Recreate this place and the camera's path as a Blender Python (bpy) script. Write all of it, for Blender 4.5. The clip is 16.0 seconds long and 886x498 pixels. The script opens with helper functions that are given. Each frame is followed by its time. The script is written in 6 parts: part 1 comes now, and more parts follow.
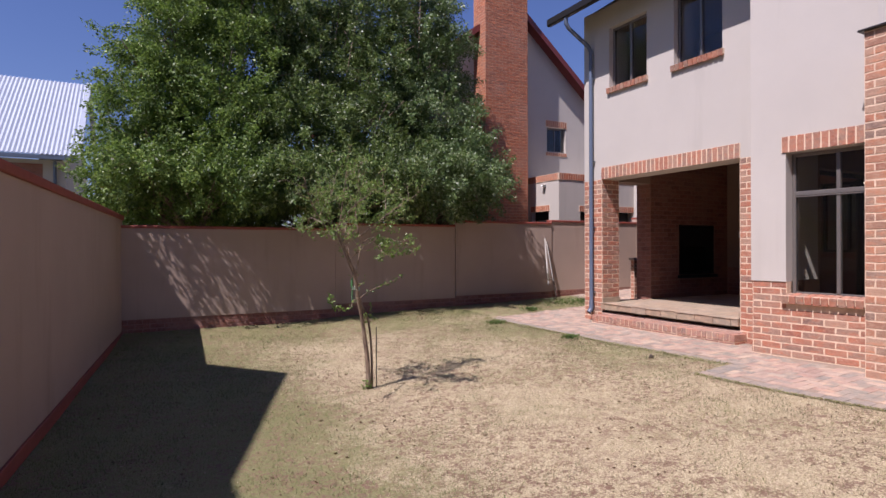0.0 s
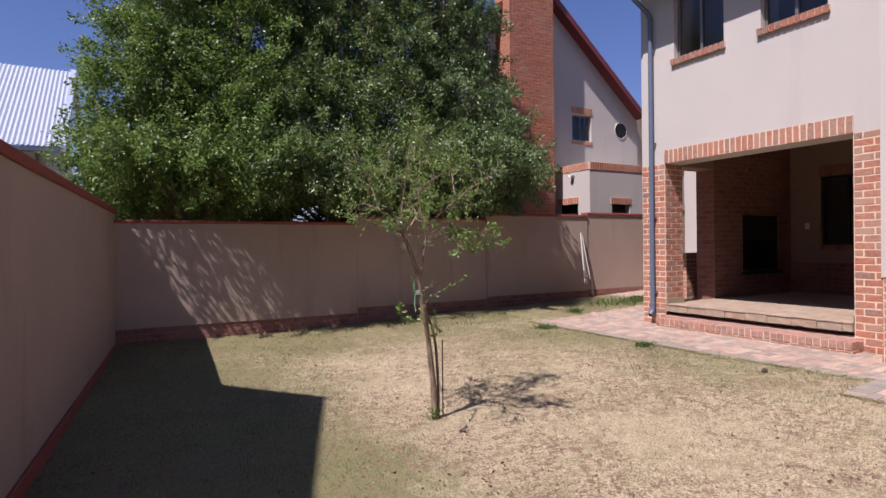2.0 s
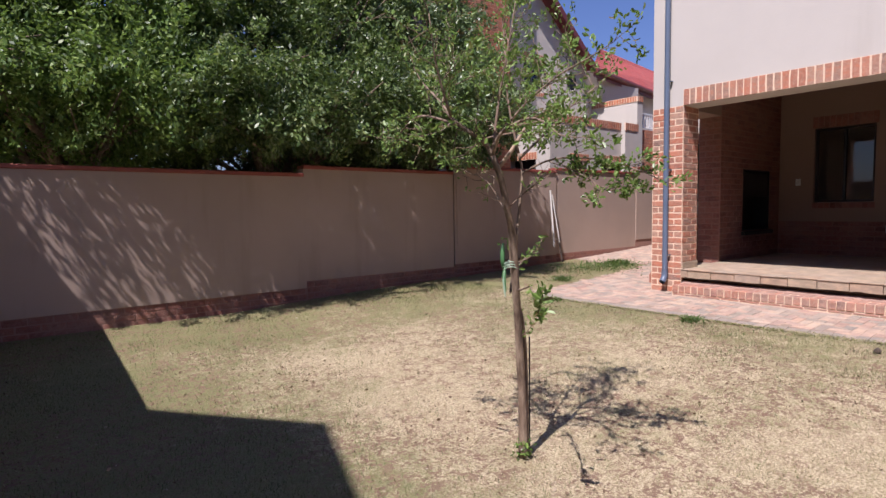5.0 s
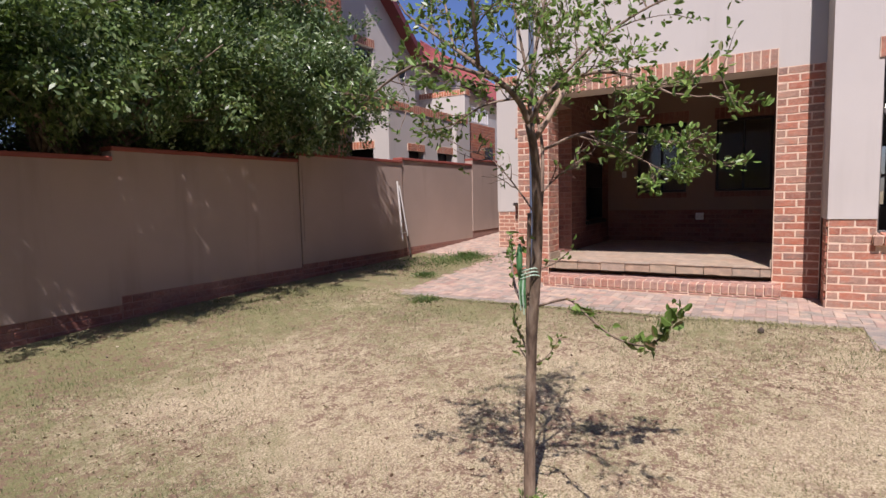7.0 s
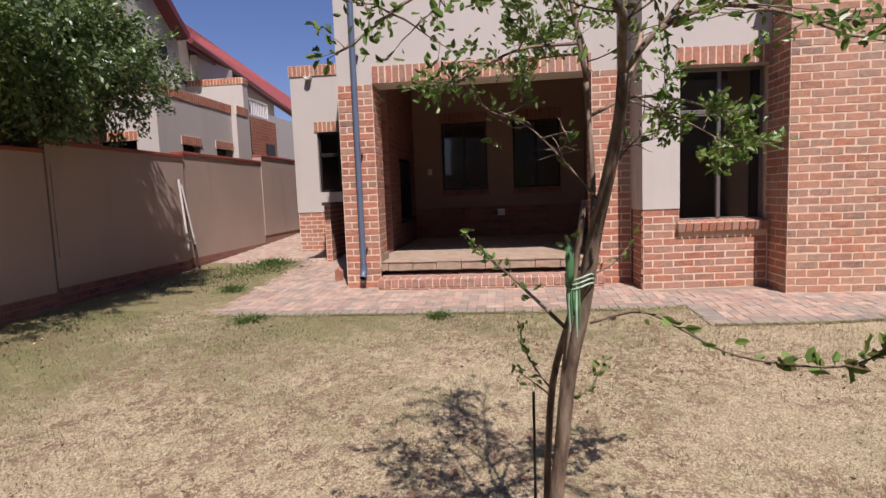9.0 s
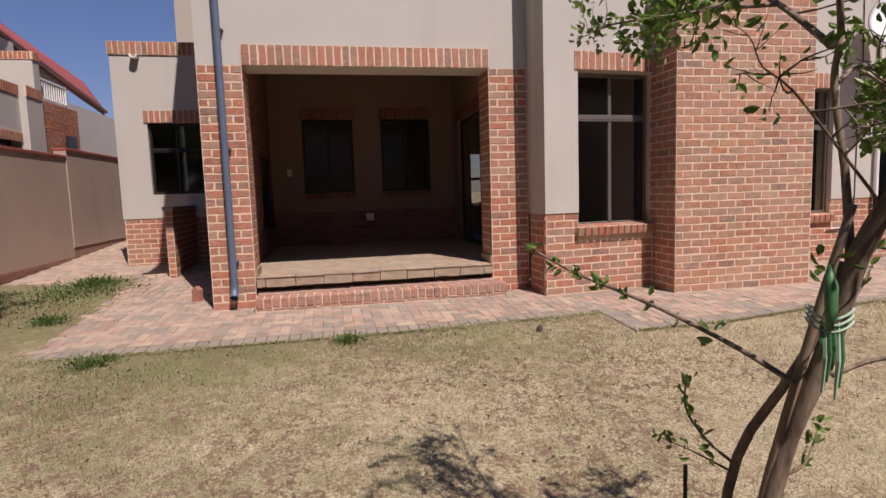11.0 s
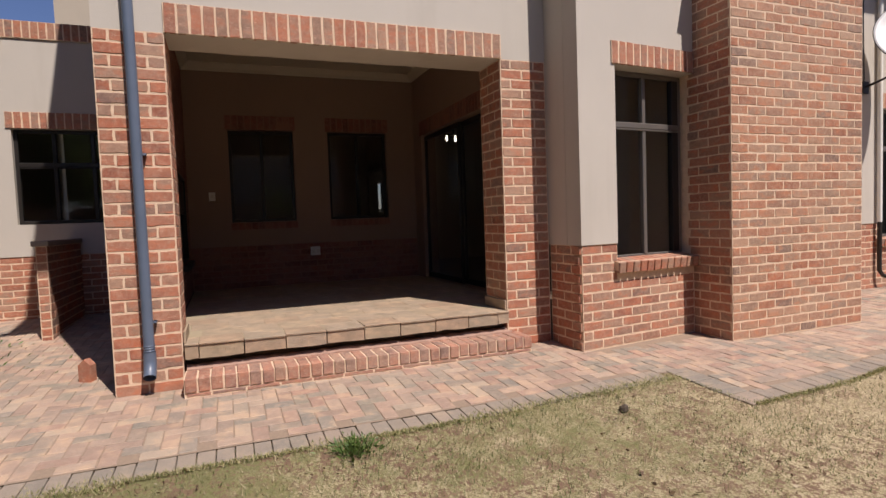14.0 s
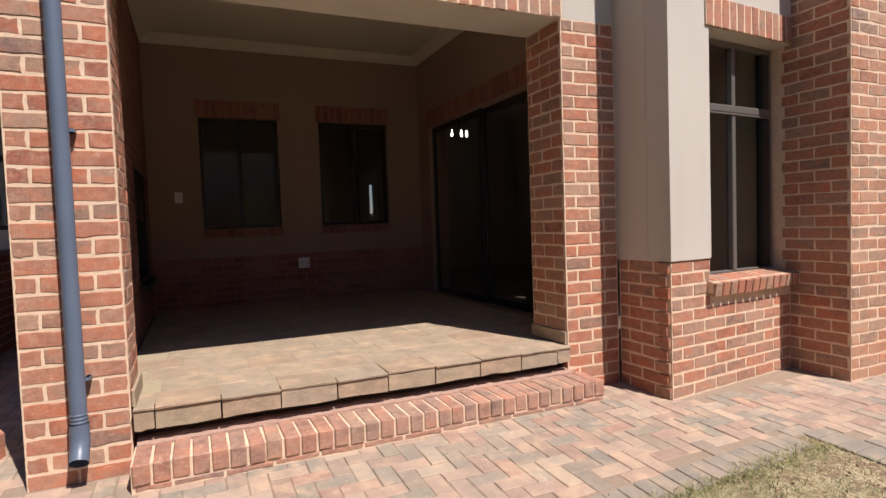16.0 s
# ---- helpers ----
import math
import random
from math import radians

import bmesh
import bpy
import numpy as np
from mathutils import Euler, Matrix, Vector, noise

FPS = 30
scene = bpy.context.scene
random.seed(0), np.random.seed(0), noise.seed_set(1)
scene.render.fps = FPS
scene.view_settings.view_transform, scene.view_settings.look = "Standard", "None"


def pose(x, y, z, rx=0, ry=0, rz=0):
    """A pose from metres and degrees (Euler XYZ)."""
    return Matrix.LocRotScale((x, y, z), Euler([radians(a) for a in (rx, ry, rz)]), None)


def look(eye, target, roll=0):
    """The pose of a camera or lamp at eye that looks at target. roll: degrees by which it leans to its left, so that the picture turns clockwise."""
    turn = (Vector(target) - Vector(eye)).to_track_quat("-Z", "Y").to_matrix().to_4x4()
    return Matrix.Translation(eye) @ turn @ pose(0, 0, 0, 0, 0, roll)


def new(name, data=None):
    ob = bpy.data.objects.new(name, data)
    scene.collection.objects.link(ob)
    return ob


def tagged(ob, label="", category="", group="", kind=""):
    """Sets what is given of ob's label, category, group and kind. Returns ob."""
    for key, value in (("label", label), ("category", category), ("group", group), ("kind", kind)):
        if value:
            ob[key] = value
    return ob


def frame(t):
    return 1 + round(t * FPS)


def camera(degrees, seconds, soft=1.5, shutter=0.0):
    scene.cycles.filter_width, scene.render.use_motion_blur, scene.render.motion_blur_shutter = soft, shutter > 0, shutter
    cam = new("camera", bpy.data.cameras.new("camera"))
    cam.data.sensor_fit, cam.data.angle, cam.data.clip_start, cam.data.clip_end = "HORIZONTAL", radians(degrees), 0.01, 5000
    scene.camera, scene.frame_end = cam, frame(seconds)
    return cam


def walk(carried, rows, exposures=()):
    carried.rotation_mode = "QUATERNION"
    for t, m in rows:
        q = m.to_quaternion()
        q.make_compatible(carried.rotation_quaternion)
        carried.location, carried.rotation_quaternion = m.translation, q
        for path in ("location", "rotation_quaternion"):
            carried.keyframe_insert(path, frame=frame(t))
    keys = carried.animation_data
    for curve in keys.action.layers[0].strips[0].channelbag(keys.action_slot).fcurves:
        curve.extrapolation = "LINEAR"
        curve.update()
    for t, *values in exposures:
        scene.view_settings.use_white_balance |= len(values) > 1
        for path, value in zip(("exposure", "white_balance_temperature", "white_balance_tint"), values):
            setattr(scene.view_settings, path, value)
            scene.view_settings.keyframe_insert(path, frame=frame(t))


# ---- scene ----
cam = camera(76.9, 16.0, shutter=0.0)
PATH = [
    (0, (-0.805, -0.6, 1.728), (0.131, 1.167, 1.726), -0.2),
    (0.5, (-0.822, -0.188, 1.722), (0.119, 1.578, 1.719), -0.3),
    (1, (-0.87, 0.232, 1.71), (0.077, 1.993, 1.709), -0.5),
    (1.5, (-0.912, 0.663, 1.698), (0.044, 2.42, 1.696), -0.6),
    (2, (-0.95, 1.086, 1.688), (0.016, 2.837, 1.679), -0.7),
    (2.5, (-0.957, 1.476, 1.664), (0.021, 3.22, 1.619), -0.8),
    (3, (-0.95, 1.887, 1.638), (0.046, 3.62, 1.553), -1.0),
    (5.5, (-0.985, 3.905, 1.575), (0.388, 5.35, 1.421), -0.8),
    (6, (-1.0, 4.214, 1.592), (0.491, 5.535, 1.42), -0.9),
    (6.5, (-0.959, 4.555, 1.586), (0.646, 5.736, 1.412), -1.1),
    (7, (-0.906, 4.912, 1.583), (0.809, 5.926, 1.406), -1.3),
    (7.5, (-0.848, 5.24, 1.571), (0.955, 6.086, 1.391), -1.5),
    (8, (-0.741, 5.548, 1.568), (1.141, 6.199, 1.382), -1.8),
    (8.5, (-0.614, 5.82, 1.561), (1.331, 6.243, 1.37), -2.0),
    (9, (-0.467, 6.071, 1.553), (1.51, 6.3, 1.357), -2.2),
    (9.5, (-0.321, 6.314, 1.562), (1.668, 6.352, 1.363), -2.2),
    (11.8, (0.79, 7.196, 1.586), (2.707, 6.66, 1.399), -2.1),
    (12, (0.915, 7.234, 1.592), (2.826, 6.671, 1.415), -2.2),
    (12.5, (1.26, 7.352, 1.594), (3.157, 6.736, 1.456), -2.1),
    (13, (1.599, 7.411, 1.584), (3.487, 6.76, 1.461), -2.1),
    (13.5, (1.969, 7.459, 1.565), (3.843, 6.77, 1.453), -2.1),
    (14, (2.345, 7.509, 1.558), (4.206, 6.786, 1.452), -2.1),
    (14.5, (2.718, 7.526, 1.559), (4.569, 6.775, 1.459), -2.0),
    (15, (3.083, 7.535, 1.573), (4.926, 6.765, 1.474), -2.0),
    (15.5, (3.438, 7.549, 1.593), (5.271, 6.755, 1.496), -2.0),
    (16, (3.784, 7.502, 1.595), (5.611, 6.693, 1.503), -2.0),
]
walk(cam, [(t, look(eye, target, roll)) for t, eye, target, roll in PATH],
     [(0.0, 0.47, 6100, 26), (3.0, 0.54, 6130, 25), (5.5, 0.64, 6050, 23), (7.0, 0.48, 6150, 23), (9.5, 0.3, 6400, 22), (12.0, 0.08, 6700, 19), (13.5, 0.15, 6750, 17), (14.5, 0.26, 6700, 16), (16.0, 0.5, 6600, 14)])

# ---- light ----
SUN_WAY = Vector((1.0, 0.37, -1.62)).normalized()
SUN_EL = math.asin(-SUN_WAY.z)
SUN_AZ = math.atan2(-SUN_WAY.x, -SUN_WAY.y)

world = bpy.data.worlds.new("sky")
scene.world = world
world.use_nodes = True
wn = world.node_tree
sky = wn.nodes.new("ShaderNodeTexSky")
sky.sky_type = "NISHITA"
sky.sun_disc = False
sky.sun_elevation = SUN_EL
sky.sun_rotation = SUN_AZ
sky.altitude = 1400
sky.air_density = 1.5
sky.dust_density = 1.2
sky.ozone_density = 3.6
back = wn.nodes["Background"]
back.inputs["Strength"].default_value = 0.056
tint = wn.nodes.new("ShaderNodeMix")
tint.data_type, tint.blend_type = "RGBA", "MULTIPLY"
tint.inputs[0].default_value = 1.0
tint.inputs[7].default_value = (0.86, 0.9, 1.2, 1)
wn.links.new(sky.outputs[0], tint.inputs[6])
wn.links.new(tint.outputs[2], back.inputs["Color"])

sun_data = bpy.data.lights.new("sun", "SUN")
sun_data.energy = 4.9
sun_data.angle = radians(0.53)
sun_data.color = (1.0, 0.95, 0.885)
sun = new("sun", sun_data)
sun.matrix_world = Matrix.Translation((0, 0, 30)) @ SUN_WAY.to_track_quat("-Z", "Y").to_matrix().to_4x4()



# ---- node helpers ----
def material(name):
    mat = bpy.data.materials.new(name)
    mat.use_nodes = True
    nt = mat.node_tree
    return mat, nt, nt.nodes["Principled BSDF"]


def node(nt, kind, **values):
    n = nt.nodes.new("ShaderNode" + kind)
    for key, value in values.items():
        if key in n.inputs:
            n.inputs[key].default_value = value
    return n


def noise_tex(nt, scale, detail=4.0, rough=0.6, stretch=(1, 1, 1), world_space=True, offset=None):
    if world_space:
        src = nt.nodes.new("ShaderNodeNewGeometry").outputs["Position"]
    else:
        src = nt.nodes.new("ShaderNodeTexCoord").outputs["Object"]
    mp = nt.nodes.new("ShaderNodeMapping")
    mp.inputs["Scale"].default_value = stretch
    nt.links.new(src, mp.inputs["Vector"])
    if offset is not None:
        nt.links.new(offset, mp.inputs["Location"])
    n = nt.nodes.new("ShaderNodeTexNoise")
    n.inputs["Scale"].default_value = scale
    n.inputs["Detail"].default_value = detail
    n.inputs["Roughness"].default_value = rough
    nt.links.new(mp.outputs[0], n.inputs["Vector"])
    return n.outputs["Fac"]


def ramp(nt, fac, stops):
    r = nt.nodes.new("ShaderNodeValToRGB")
    els = r.color_ramp.elements
    while len(els) < len(stops):
        els.new(0.5)
    for e, (p, c) in zip(els, stops):
        e.position = p
        e.color = (*c, 1) if len(c) == 3 else c
    nt.links.new(fac, r.inputs["Fac"])
    return r.outputs["Color"]


def mix(nt, fac, a, b, mode="MIX"):
    m = nt.nodes.new("ShaderNodeMix")
    m.data_type = "RGBA"
    m.blend_type = mode
    for sock, v in ((m.inputs[0], fac), (m.inputs[6], a), (m.inputs[7], b)):
        if isinstance(v, bpy.types.NodeSocket):
            nt.links.new(v, sock)
        elif isinstance(v, (int, float)):
            sock.default_value = v
        else:
            sock.default_value = (*v, 1)
    return m.outputs[2]


def calc(nt, op, a, b=0.0):
    m = nt.nodes.new("ShaderNodeMath")
    m.operation = op
    for sock, v in zip(m.inputs, (a, b)):
        if isinstance(v, bpy.types.NodeSocket):
            nt.links.new(v, sock)
        else:
            sock.default_value = v
    return m.outputs[0]


def bump(nt, bsdf, height, strength, distance):
    b = nt.nodes.new("ShaderNodeBump")
    b.inputs["Strength"].default_value = strength
    b.inputs["Distance"].default_value = distance
    nt.links.new(height, b.inputs["Height"])
    nt.links.new(b.outputs[0], bsdf.inputs["Normal"])


def piece_random(nt):
    a = nt.nodes.new("ShaderNodeObjectInfo").outputs["Random"]
    b = nt.nodes.new("ShaderNodeNewGeometry").outputs["Random Per Island"]
    return calc(nt, "FRACT", calc(nt, "ADD", a, b))


def plaster_material(name, base, dark, spread=1.0):
    mat, nt, bs = material(name)
    big = noise_tex(nt, 0.7, 5, 0.6)
    fine = noise_tex(nt, 90, 3, 0.7)
    streak = noise_tex(nt, 2.2, 4, 0.6, (1, 1, 0.12))
    c = mix(nt, ramp(nt, big, [(0.3, (0, 0, 0)), (0.75, (1, 1, 1))]), base, tuple(v * (1 - 0.10 * spread) for v in base))
    c = mix(nt, ramp(nt, streak, [(0.56, (0, 0, 0)), (0.8, (0.45 * spread,) * 3)]), c, dark)
    c = mix(nt, ramp(nt, fine, [(0.4, (0, 0, 0)), (0.7, (0.3,) * 3)]), c, tuple(v * 0.9 for v in base))
    nt.links.new(c, bs.inputs["Base Color"])
    bs.inputs["Roughness"].default_value = 0.88
    bump(nt, bs, calc(nt, "ADD", fine, noise_tex(nt, 14, 4, 0.6)), 0.35, 0.003)
    return mat


def brick_material(name, stops, rough=0.85, dust=(0.42, 0.31, 0.24), dust_amount=0.4, speck=0.6):
    mat, nt, bs = material(name)
    r = piece_random(nt)
    c = ramp(nt, r, stops)
    blot = noise_tex(nt, 26, 5, 0.7)
    c = mix(nt, ramp(nt, blot, [(0.42, (0, 0, 0)), (0.68, (dust_amount,) * 3)]), c, dust)
    grain = noise_tex(nt, 160, 4, 0.7)
    c = mix(nt, ramp(nt, grain, [(0.35, (speck,) * 3), (0.5, (0, 0, 0))]), c, tuple(v * 0.45 for v in stops[0][1]))
    wide = noise_tex(nt, 1.3, 3, 0.5)
    c = mix(nt, ramp(nt, wide, [(0.4, (0, 0, 0)), (0.8, (0.35,) * 3)]), c, dust)
    flame = noise_tex(nt, 7, 4, 0.6, (1, 1, 2.2))
    c = mix(nt, ramp(nt, flame, [(0.5, (0, 0, 0)), (0.66, (0.5,) * 3)]), c, tuple(min(1, v * k) for v, k in zip(stops[1][1], (1.35, 1.25, 1.1))))
    c = mix(nt, ramp(nt, flame, [(0.34, (0.75 * speck,) * 3), (0.46, (0, 0, 0))]), c, tuple(v * 0.6 for v in stops[-1][1]))
    smear = noise_tex(nt, 34, 3, 0.5, (0.6, 0.6, 1.6))
    c = mix(nt, ramp(nt, smear, [(0.64, (0, 0, 0)), (0.7, (0.6 * dust_amount,) * 3)]), c, tuple(min(1, v * 1.35) for v in dust))
    nt.links.new(c, bs.inputs["Base Color"])
    bs.inputs["Roughness"].default_value = rough
    bump(nt, bs, calc(nt, "ADD", calc(nt, "ADD", blot, calc(nt, "MULTIPLY", grain, 0.6)), noise_tex(nt, 12, 3, 0.5)), 0.75, 0.006)
    return mat


def plain_material(name, col, rough=0.6, metal=0.0, vary=0.12, scale=8, bumpy=0.0):
    mat, nt, bs = material(name)
    n = noise_tex(nt, scale, 5, 0.65)
    c = mix(nt, n, tuple(v * (1 - vary) for v in col), tuple(min(1, v * (1 + vary)) for v in col))
    nt.links.new(c, bs.inputs["Base Color"])
    bs.inputs["Roughness"].default_value = rough
    bs.inputs["Metallic"].default_value = metal
    if bumpy:
        bump(nt, bs, noise_tex(nt, scale * 8, 4, 0.6), bumpy, 0.003)
    return mat


PLASTER = plaster_material("painted_plaster", (0.51, 0.47, 0.415), (0.36, 0.32, 0.27))
PLASTER_WALL = plaster_material("boundary_plaster", (0.395, 0.298, 0.236), (0.23, 0.165, 0.125), 1.5)
# the house plaster again, with the patio's shade put into its colour
PLASTER_SHADED = plaster_material("patio_shade_plaster", (0.29, 0.2, 0.155), (0.26, 0.19, 0.145))
MORTAR = plain_material("mortar", (0.66, 0.49, 0.35), 0.95, vary=0.3, scale=22, bumpy=1.0)
MORTAR_STEP = plain_material("step_mortar", (0.34, 0.215, 0.165), 0.95, vary=0.3, scale=20, bumpy=0.8)
# boundary base joints; in the patio the dark tone stands in for shade
MORTAR_RED = plain_material("dark_and_shade_mortar", (0.27, 0.15, 0.115), 0.95, vary=0.25, scale=20, bumpy=0.6)
BRICK = brick_material("clay_brick", [(0.0, (0.251, 0.085, 0.053)), (0.16, (0.391, 0.131, 0.072)), (0.3, (0.335, 0.161, 0.106)), (0.45, (0.381, 0.152, 0.089)),
                                      (0.6, (0.391, 0.122, 0.064)), (0.74, (0.251, 0.144, 0.102)), (0.88, (0.381, 0.222, 0.149)), (1.0, (0.195, 0.113, 0.089))],
                       dust=(0.484, 0.313, 0.221), dust_amount=0.5, speck=0.3)
BRICK_BAY = brick_material("weathered_bay_brick", [(0.0, (0.27, 0.10, 0.06)), (0.16, (0.40, 0.165, 0.09)), (0.3, (0.30, 0.165, 0.11)), (0.44, (0.42, 0.235, 0.15)),
                                                   (0.58, (0.38, 0.13, 0.07)), (0.7, (0.25, 0.155, 0.11)), (0.82, (0.41, 0.255, 0.17)), (0.92, (0.17, 0.11, 0.09)), (1.0, (0.37, 0.17, 0.10))],
                           dust=(0.52, 0.36, 0.25), dust_amount=0.45, speck=0.35)
BRICK_STEP = brick_material("worn_step_brick", [(0.0, (0.31, 0.135, 0.09)), (0.25, (0.40, 0.19, 0.13)), (0.5, (0.35, 0.17, 0.125)), (0.7, (0.28, 0.165, 0.13)), (0.85, (0.38, 0.22, 0.15)), (1.0, (0.22, 0.13, 0.11))], dust=(0.45, 0.32, 0.235), dust_amount=0.6)
# dark red base bricks; reused in the patio with its shade in the colour
BRICK_RED = brick_material("dark_and_shade_brick", [(0.0, (0.15, 0.05, 0.04)), (0.5, (0.22, 0.075, 0.055)), (1.0, (0.25, 0.1, 0.07))], dust_amount=0.25)
MORTAR_FAR = plain_material("orange_mortar", (0.46, 0.25, 0.15), 0.95, vary=0.15)
BRICK_FAR = brick_material("orange_brick", [(0.0, (0.33, 0.10, 0.045)), (0.5, (0.44, 0.145, 0.065)), (1.0, (0.30, 0.11, 0.06))], dust_amount=0.2)
PAVER = brick_material("clay_paver", [(0.0, (0.370, 0.238, 0.180)), (0.14, (0.414, 0.308, 0.229)), (0.28, (0.334, 0.189, 0.141)), (0.42, (0.233, 0.211, 0.167)),
                                      (0.54, (0.370, 0.251, 0.189)), (0.66, (0.207, 0.189, 0.158)), (0.78, (0.431, 0.334, 0.246)), (0.9, (0.326, 0.207, 0.158)), (1.0, (0.251, 0.224, 0.172))],
                       dust=(0.440, 0.343, 0.273), dust_amount=0.35, speck=0.3)
PAVER_EDGE = brick_material("grey_paver", [(0.0, (0.238, 0.207, 0.167)), (0.4, (0.290, 0.238, 0.189)), (0.7, (0.202, 0.185, 0.158)), (1.0, (0.317, 0.246, 0.194))], dust=(0.352, 0.282, 0.220), speck=0.3)
STONE = brick_material("sandstone_tile", [(0.0, (0.37, 0.285, 0.19)), (0.3, (0.39, 0.295, 0.215)), (0.5, (0.34, 0.27, 0.195)), (0.75, (0.38, 0.27, 0.185)), (0.9, (0.35, 0.235, 0.16)), (1.0, (0.37, 0.305, 0.2))],
                       0.75, dust=(0.25, 0.21, 0.16), dust_amount=0.18)
STONE_BED = plain_material("tile_grout", (0.33, 0.27, 0.18), 0.9, vary=0.2, scale=20)
SOIL_BED = plain_material("rough_fill", (0.10, 0.07, 0.05), 0.95, vary=0.35, scale=25, bumpy=1.0)
SAND = plain_material("joint_sand", (0.27, 0.20, 0.145), 0.95, vary=0.3, scale=40, bumpy=0.5)
COPING = plain_material("red_coping_paint", (0.25, 0.062, 0.042), 0.7, vary=0.3, scale=6, bumpy=0.2)
ROOF_RED = brick_material("red_roof_tile", [(0.0, (0.33, 0.06, 0.045)), (0.5, (0.42, 0.085, 0.06)), (1.0, (0.3, 0.065, 0.05))], 0.6, dust=(0.4, 0.15, 0.12), dust_amount=0.3)
TRIM_RED = plain_material("red_fascia", (0.15, 0.03, 0.028), 0.5, vary=0.2)
IRON_ROOF = plain_material("galvanised_sheet", (0.36, 0.40, 0.47), 0.5, 0.1, 0.1, 3)
PIPE = plain_material("grey_blue_pipe", (0.10, 0.13, 0.185), 0.4, 0.0, 0.15, 5)
FRAME = plain_material("bronze_aluminium", (0.2, 0.18, 0.165), 0.4, 0.5, 0.1, 12)
FRAME_DARK = plain_material("dark_aluminium", (0.03, 0.026, 0.024), 0.4, 0.4, 0.1, 12)
CEILING = plain_material("white_ceiling", (0.56, 0.49, 0.40), 0.9, vary=0.05, scale=3)
WHITE = plain_material("white_plastic", (0.75, 0.74, 0.70), 0.4, vary=0.04)
BLACK = plain_material("black_steel", (0.012, 0.012, 0.012), 0.5, 0.3, 0.2)
ROOM = plain_material("room_paint", (0.42, 0.37, 0.30), 0.9, vary=0.06, scale=2)
ROOM_FLOOR = plain_material("room_floor", (0.16, 0.12, 0.09), 0.5, vary=0.1, scale=2)
GREY_ROOF = plain_material("charcoal_roof", (0.06, 0.055, 0.055), 0.8, vary=0.2, scale=10)
POST = plain_material("weathered_pole", (0.10, 0.07, 0.055), 0.8, vary=0.3, scale=30, bumpy=0.5)
STEEL = plain_material("pale_steel", (0.66, 0.63, 0.58), 0.5, 0.0, 0.1)
DISH = plain_material("dish_paint", (0.62, 0.62, 0.62), 0.45, 0.0, 0.06, 4)
RIBBON = plain_material("green_ribbon", (0.07, 0.19, 0.07), 0.5, vary=0.3, scale=40)
RIBBON_WHITE = plain_material("white_ribbon", (0.36, 0.48, 0.35), 0.5, vary=0.2, scale=40)


def glass_material(name, tint):
    mat, nt, bs = material(name)
    nt.nodes.remove(bs)
    out = nt.nodes["Material Output"]
    gl = node(nt, "BsdfGlossy")
    gl.inputs["Color"].default_value = (0.9, 0.92, 0.95, 1)
    gl.inputs["Roughness"].default_value = 0.015
    tr = node(nt, "BsdfTransparent")
    tr.inputs["Color"].default_value = (*tint, 1)
    fr = nt.nodes.new("ShaderNodeLayerWeight")
    fr.inputs["Blend"].default_value = 0.5
    ms = node(nt, "MixShader")
    wob = noise_tex(nt, 1.2, 2, 0.5)
    b = nt.nodes.new("ShaderNodeBump")
    b.inputs["Strength"].default_value = 0.03
    b.inputs["Distance"].default_value = 0.05
    nt.links.new(wob, b.inputs["Height"])
    nt.links.new(b.outputs[0], gl.inputs["Normal"])
    nt.links.new(calc(nt, "ADD", calc(nt, "MULTIPLY", calc(nt, "POWER", fr.outputs["Facing"], 4.5), 0.6), 0.035), ms.inputs[0])
    nt.links.new(tr.outputs[0], ms.inputs[1])
    nt.links.new(gl.outputs[0], ms.inputs[2])
    nt.links.new(ms.outputs[0], out.inputs["Surface"])
    return mat


GLASS = glass_material("window_glass", (0.89, 0.89, 0.87))


def leaf_material(name, stops, gloss=0.45, trans=0.35, mottle=0.5):
    mat, nt, bs = material(name)
    r = nt.nodes.new("ShaderNodeNewGeometry").outputs["Random Per Island"]
    c = ramp(nt, r, stops)
    # blotches of darker leaf; on the big trees they paint shaded hollows
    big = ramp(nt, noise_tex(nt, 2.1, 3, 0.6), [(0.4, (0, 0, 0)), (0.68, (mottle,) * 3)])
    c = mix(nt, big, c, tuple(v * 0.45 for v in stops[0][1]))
    nt.links.new(c, bs.inputs["Base Color"])
    bs.inputs["Roughness"].default_value = gloss
    tl = node(nt, "BsdfTranslucent")
    nt.links.new(mix(nt, 0.5, c, (0.16, 0.24, 0.03)), tl.inputs["Color"])
    ms = node(nt, "MixShader")
    ms.inputs[0].default_value = trans
    nt.links.new(bs.outputs[0], ms.inputs[1])
    nt.links.new(tl.outputs[0], ms.inputs[2])
    nt.links.new(ms.outputs[0], nt.nodes["Material Output"].inputs["Surface"])
    return mat


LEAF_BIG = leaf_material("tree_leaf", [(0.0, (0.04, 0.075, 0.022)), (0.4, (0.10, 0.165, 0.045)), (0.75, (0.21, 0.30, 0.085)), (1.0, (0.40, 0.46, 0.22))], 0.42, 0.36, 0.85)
# left tree: sunlight put into a lighter, yellower green
LEAF_SUNLIT = leaf_material("sunlit_tree_leaf", [(0.0, (0.05, 0.10, 0.02)), (0.4, (0.125, 0.22, 0.042)), (0.75, (0.24, 0.36, 0.08)), (1.0, (0.36, 0.46, 0.14))], 0.45, 0.42, 0.75)
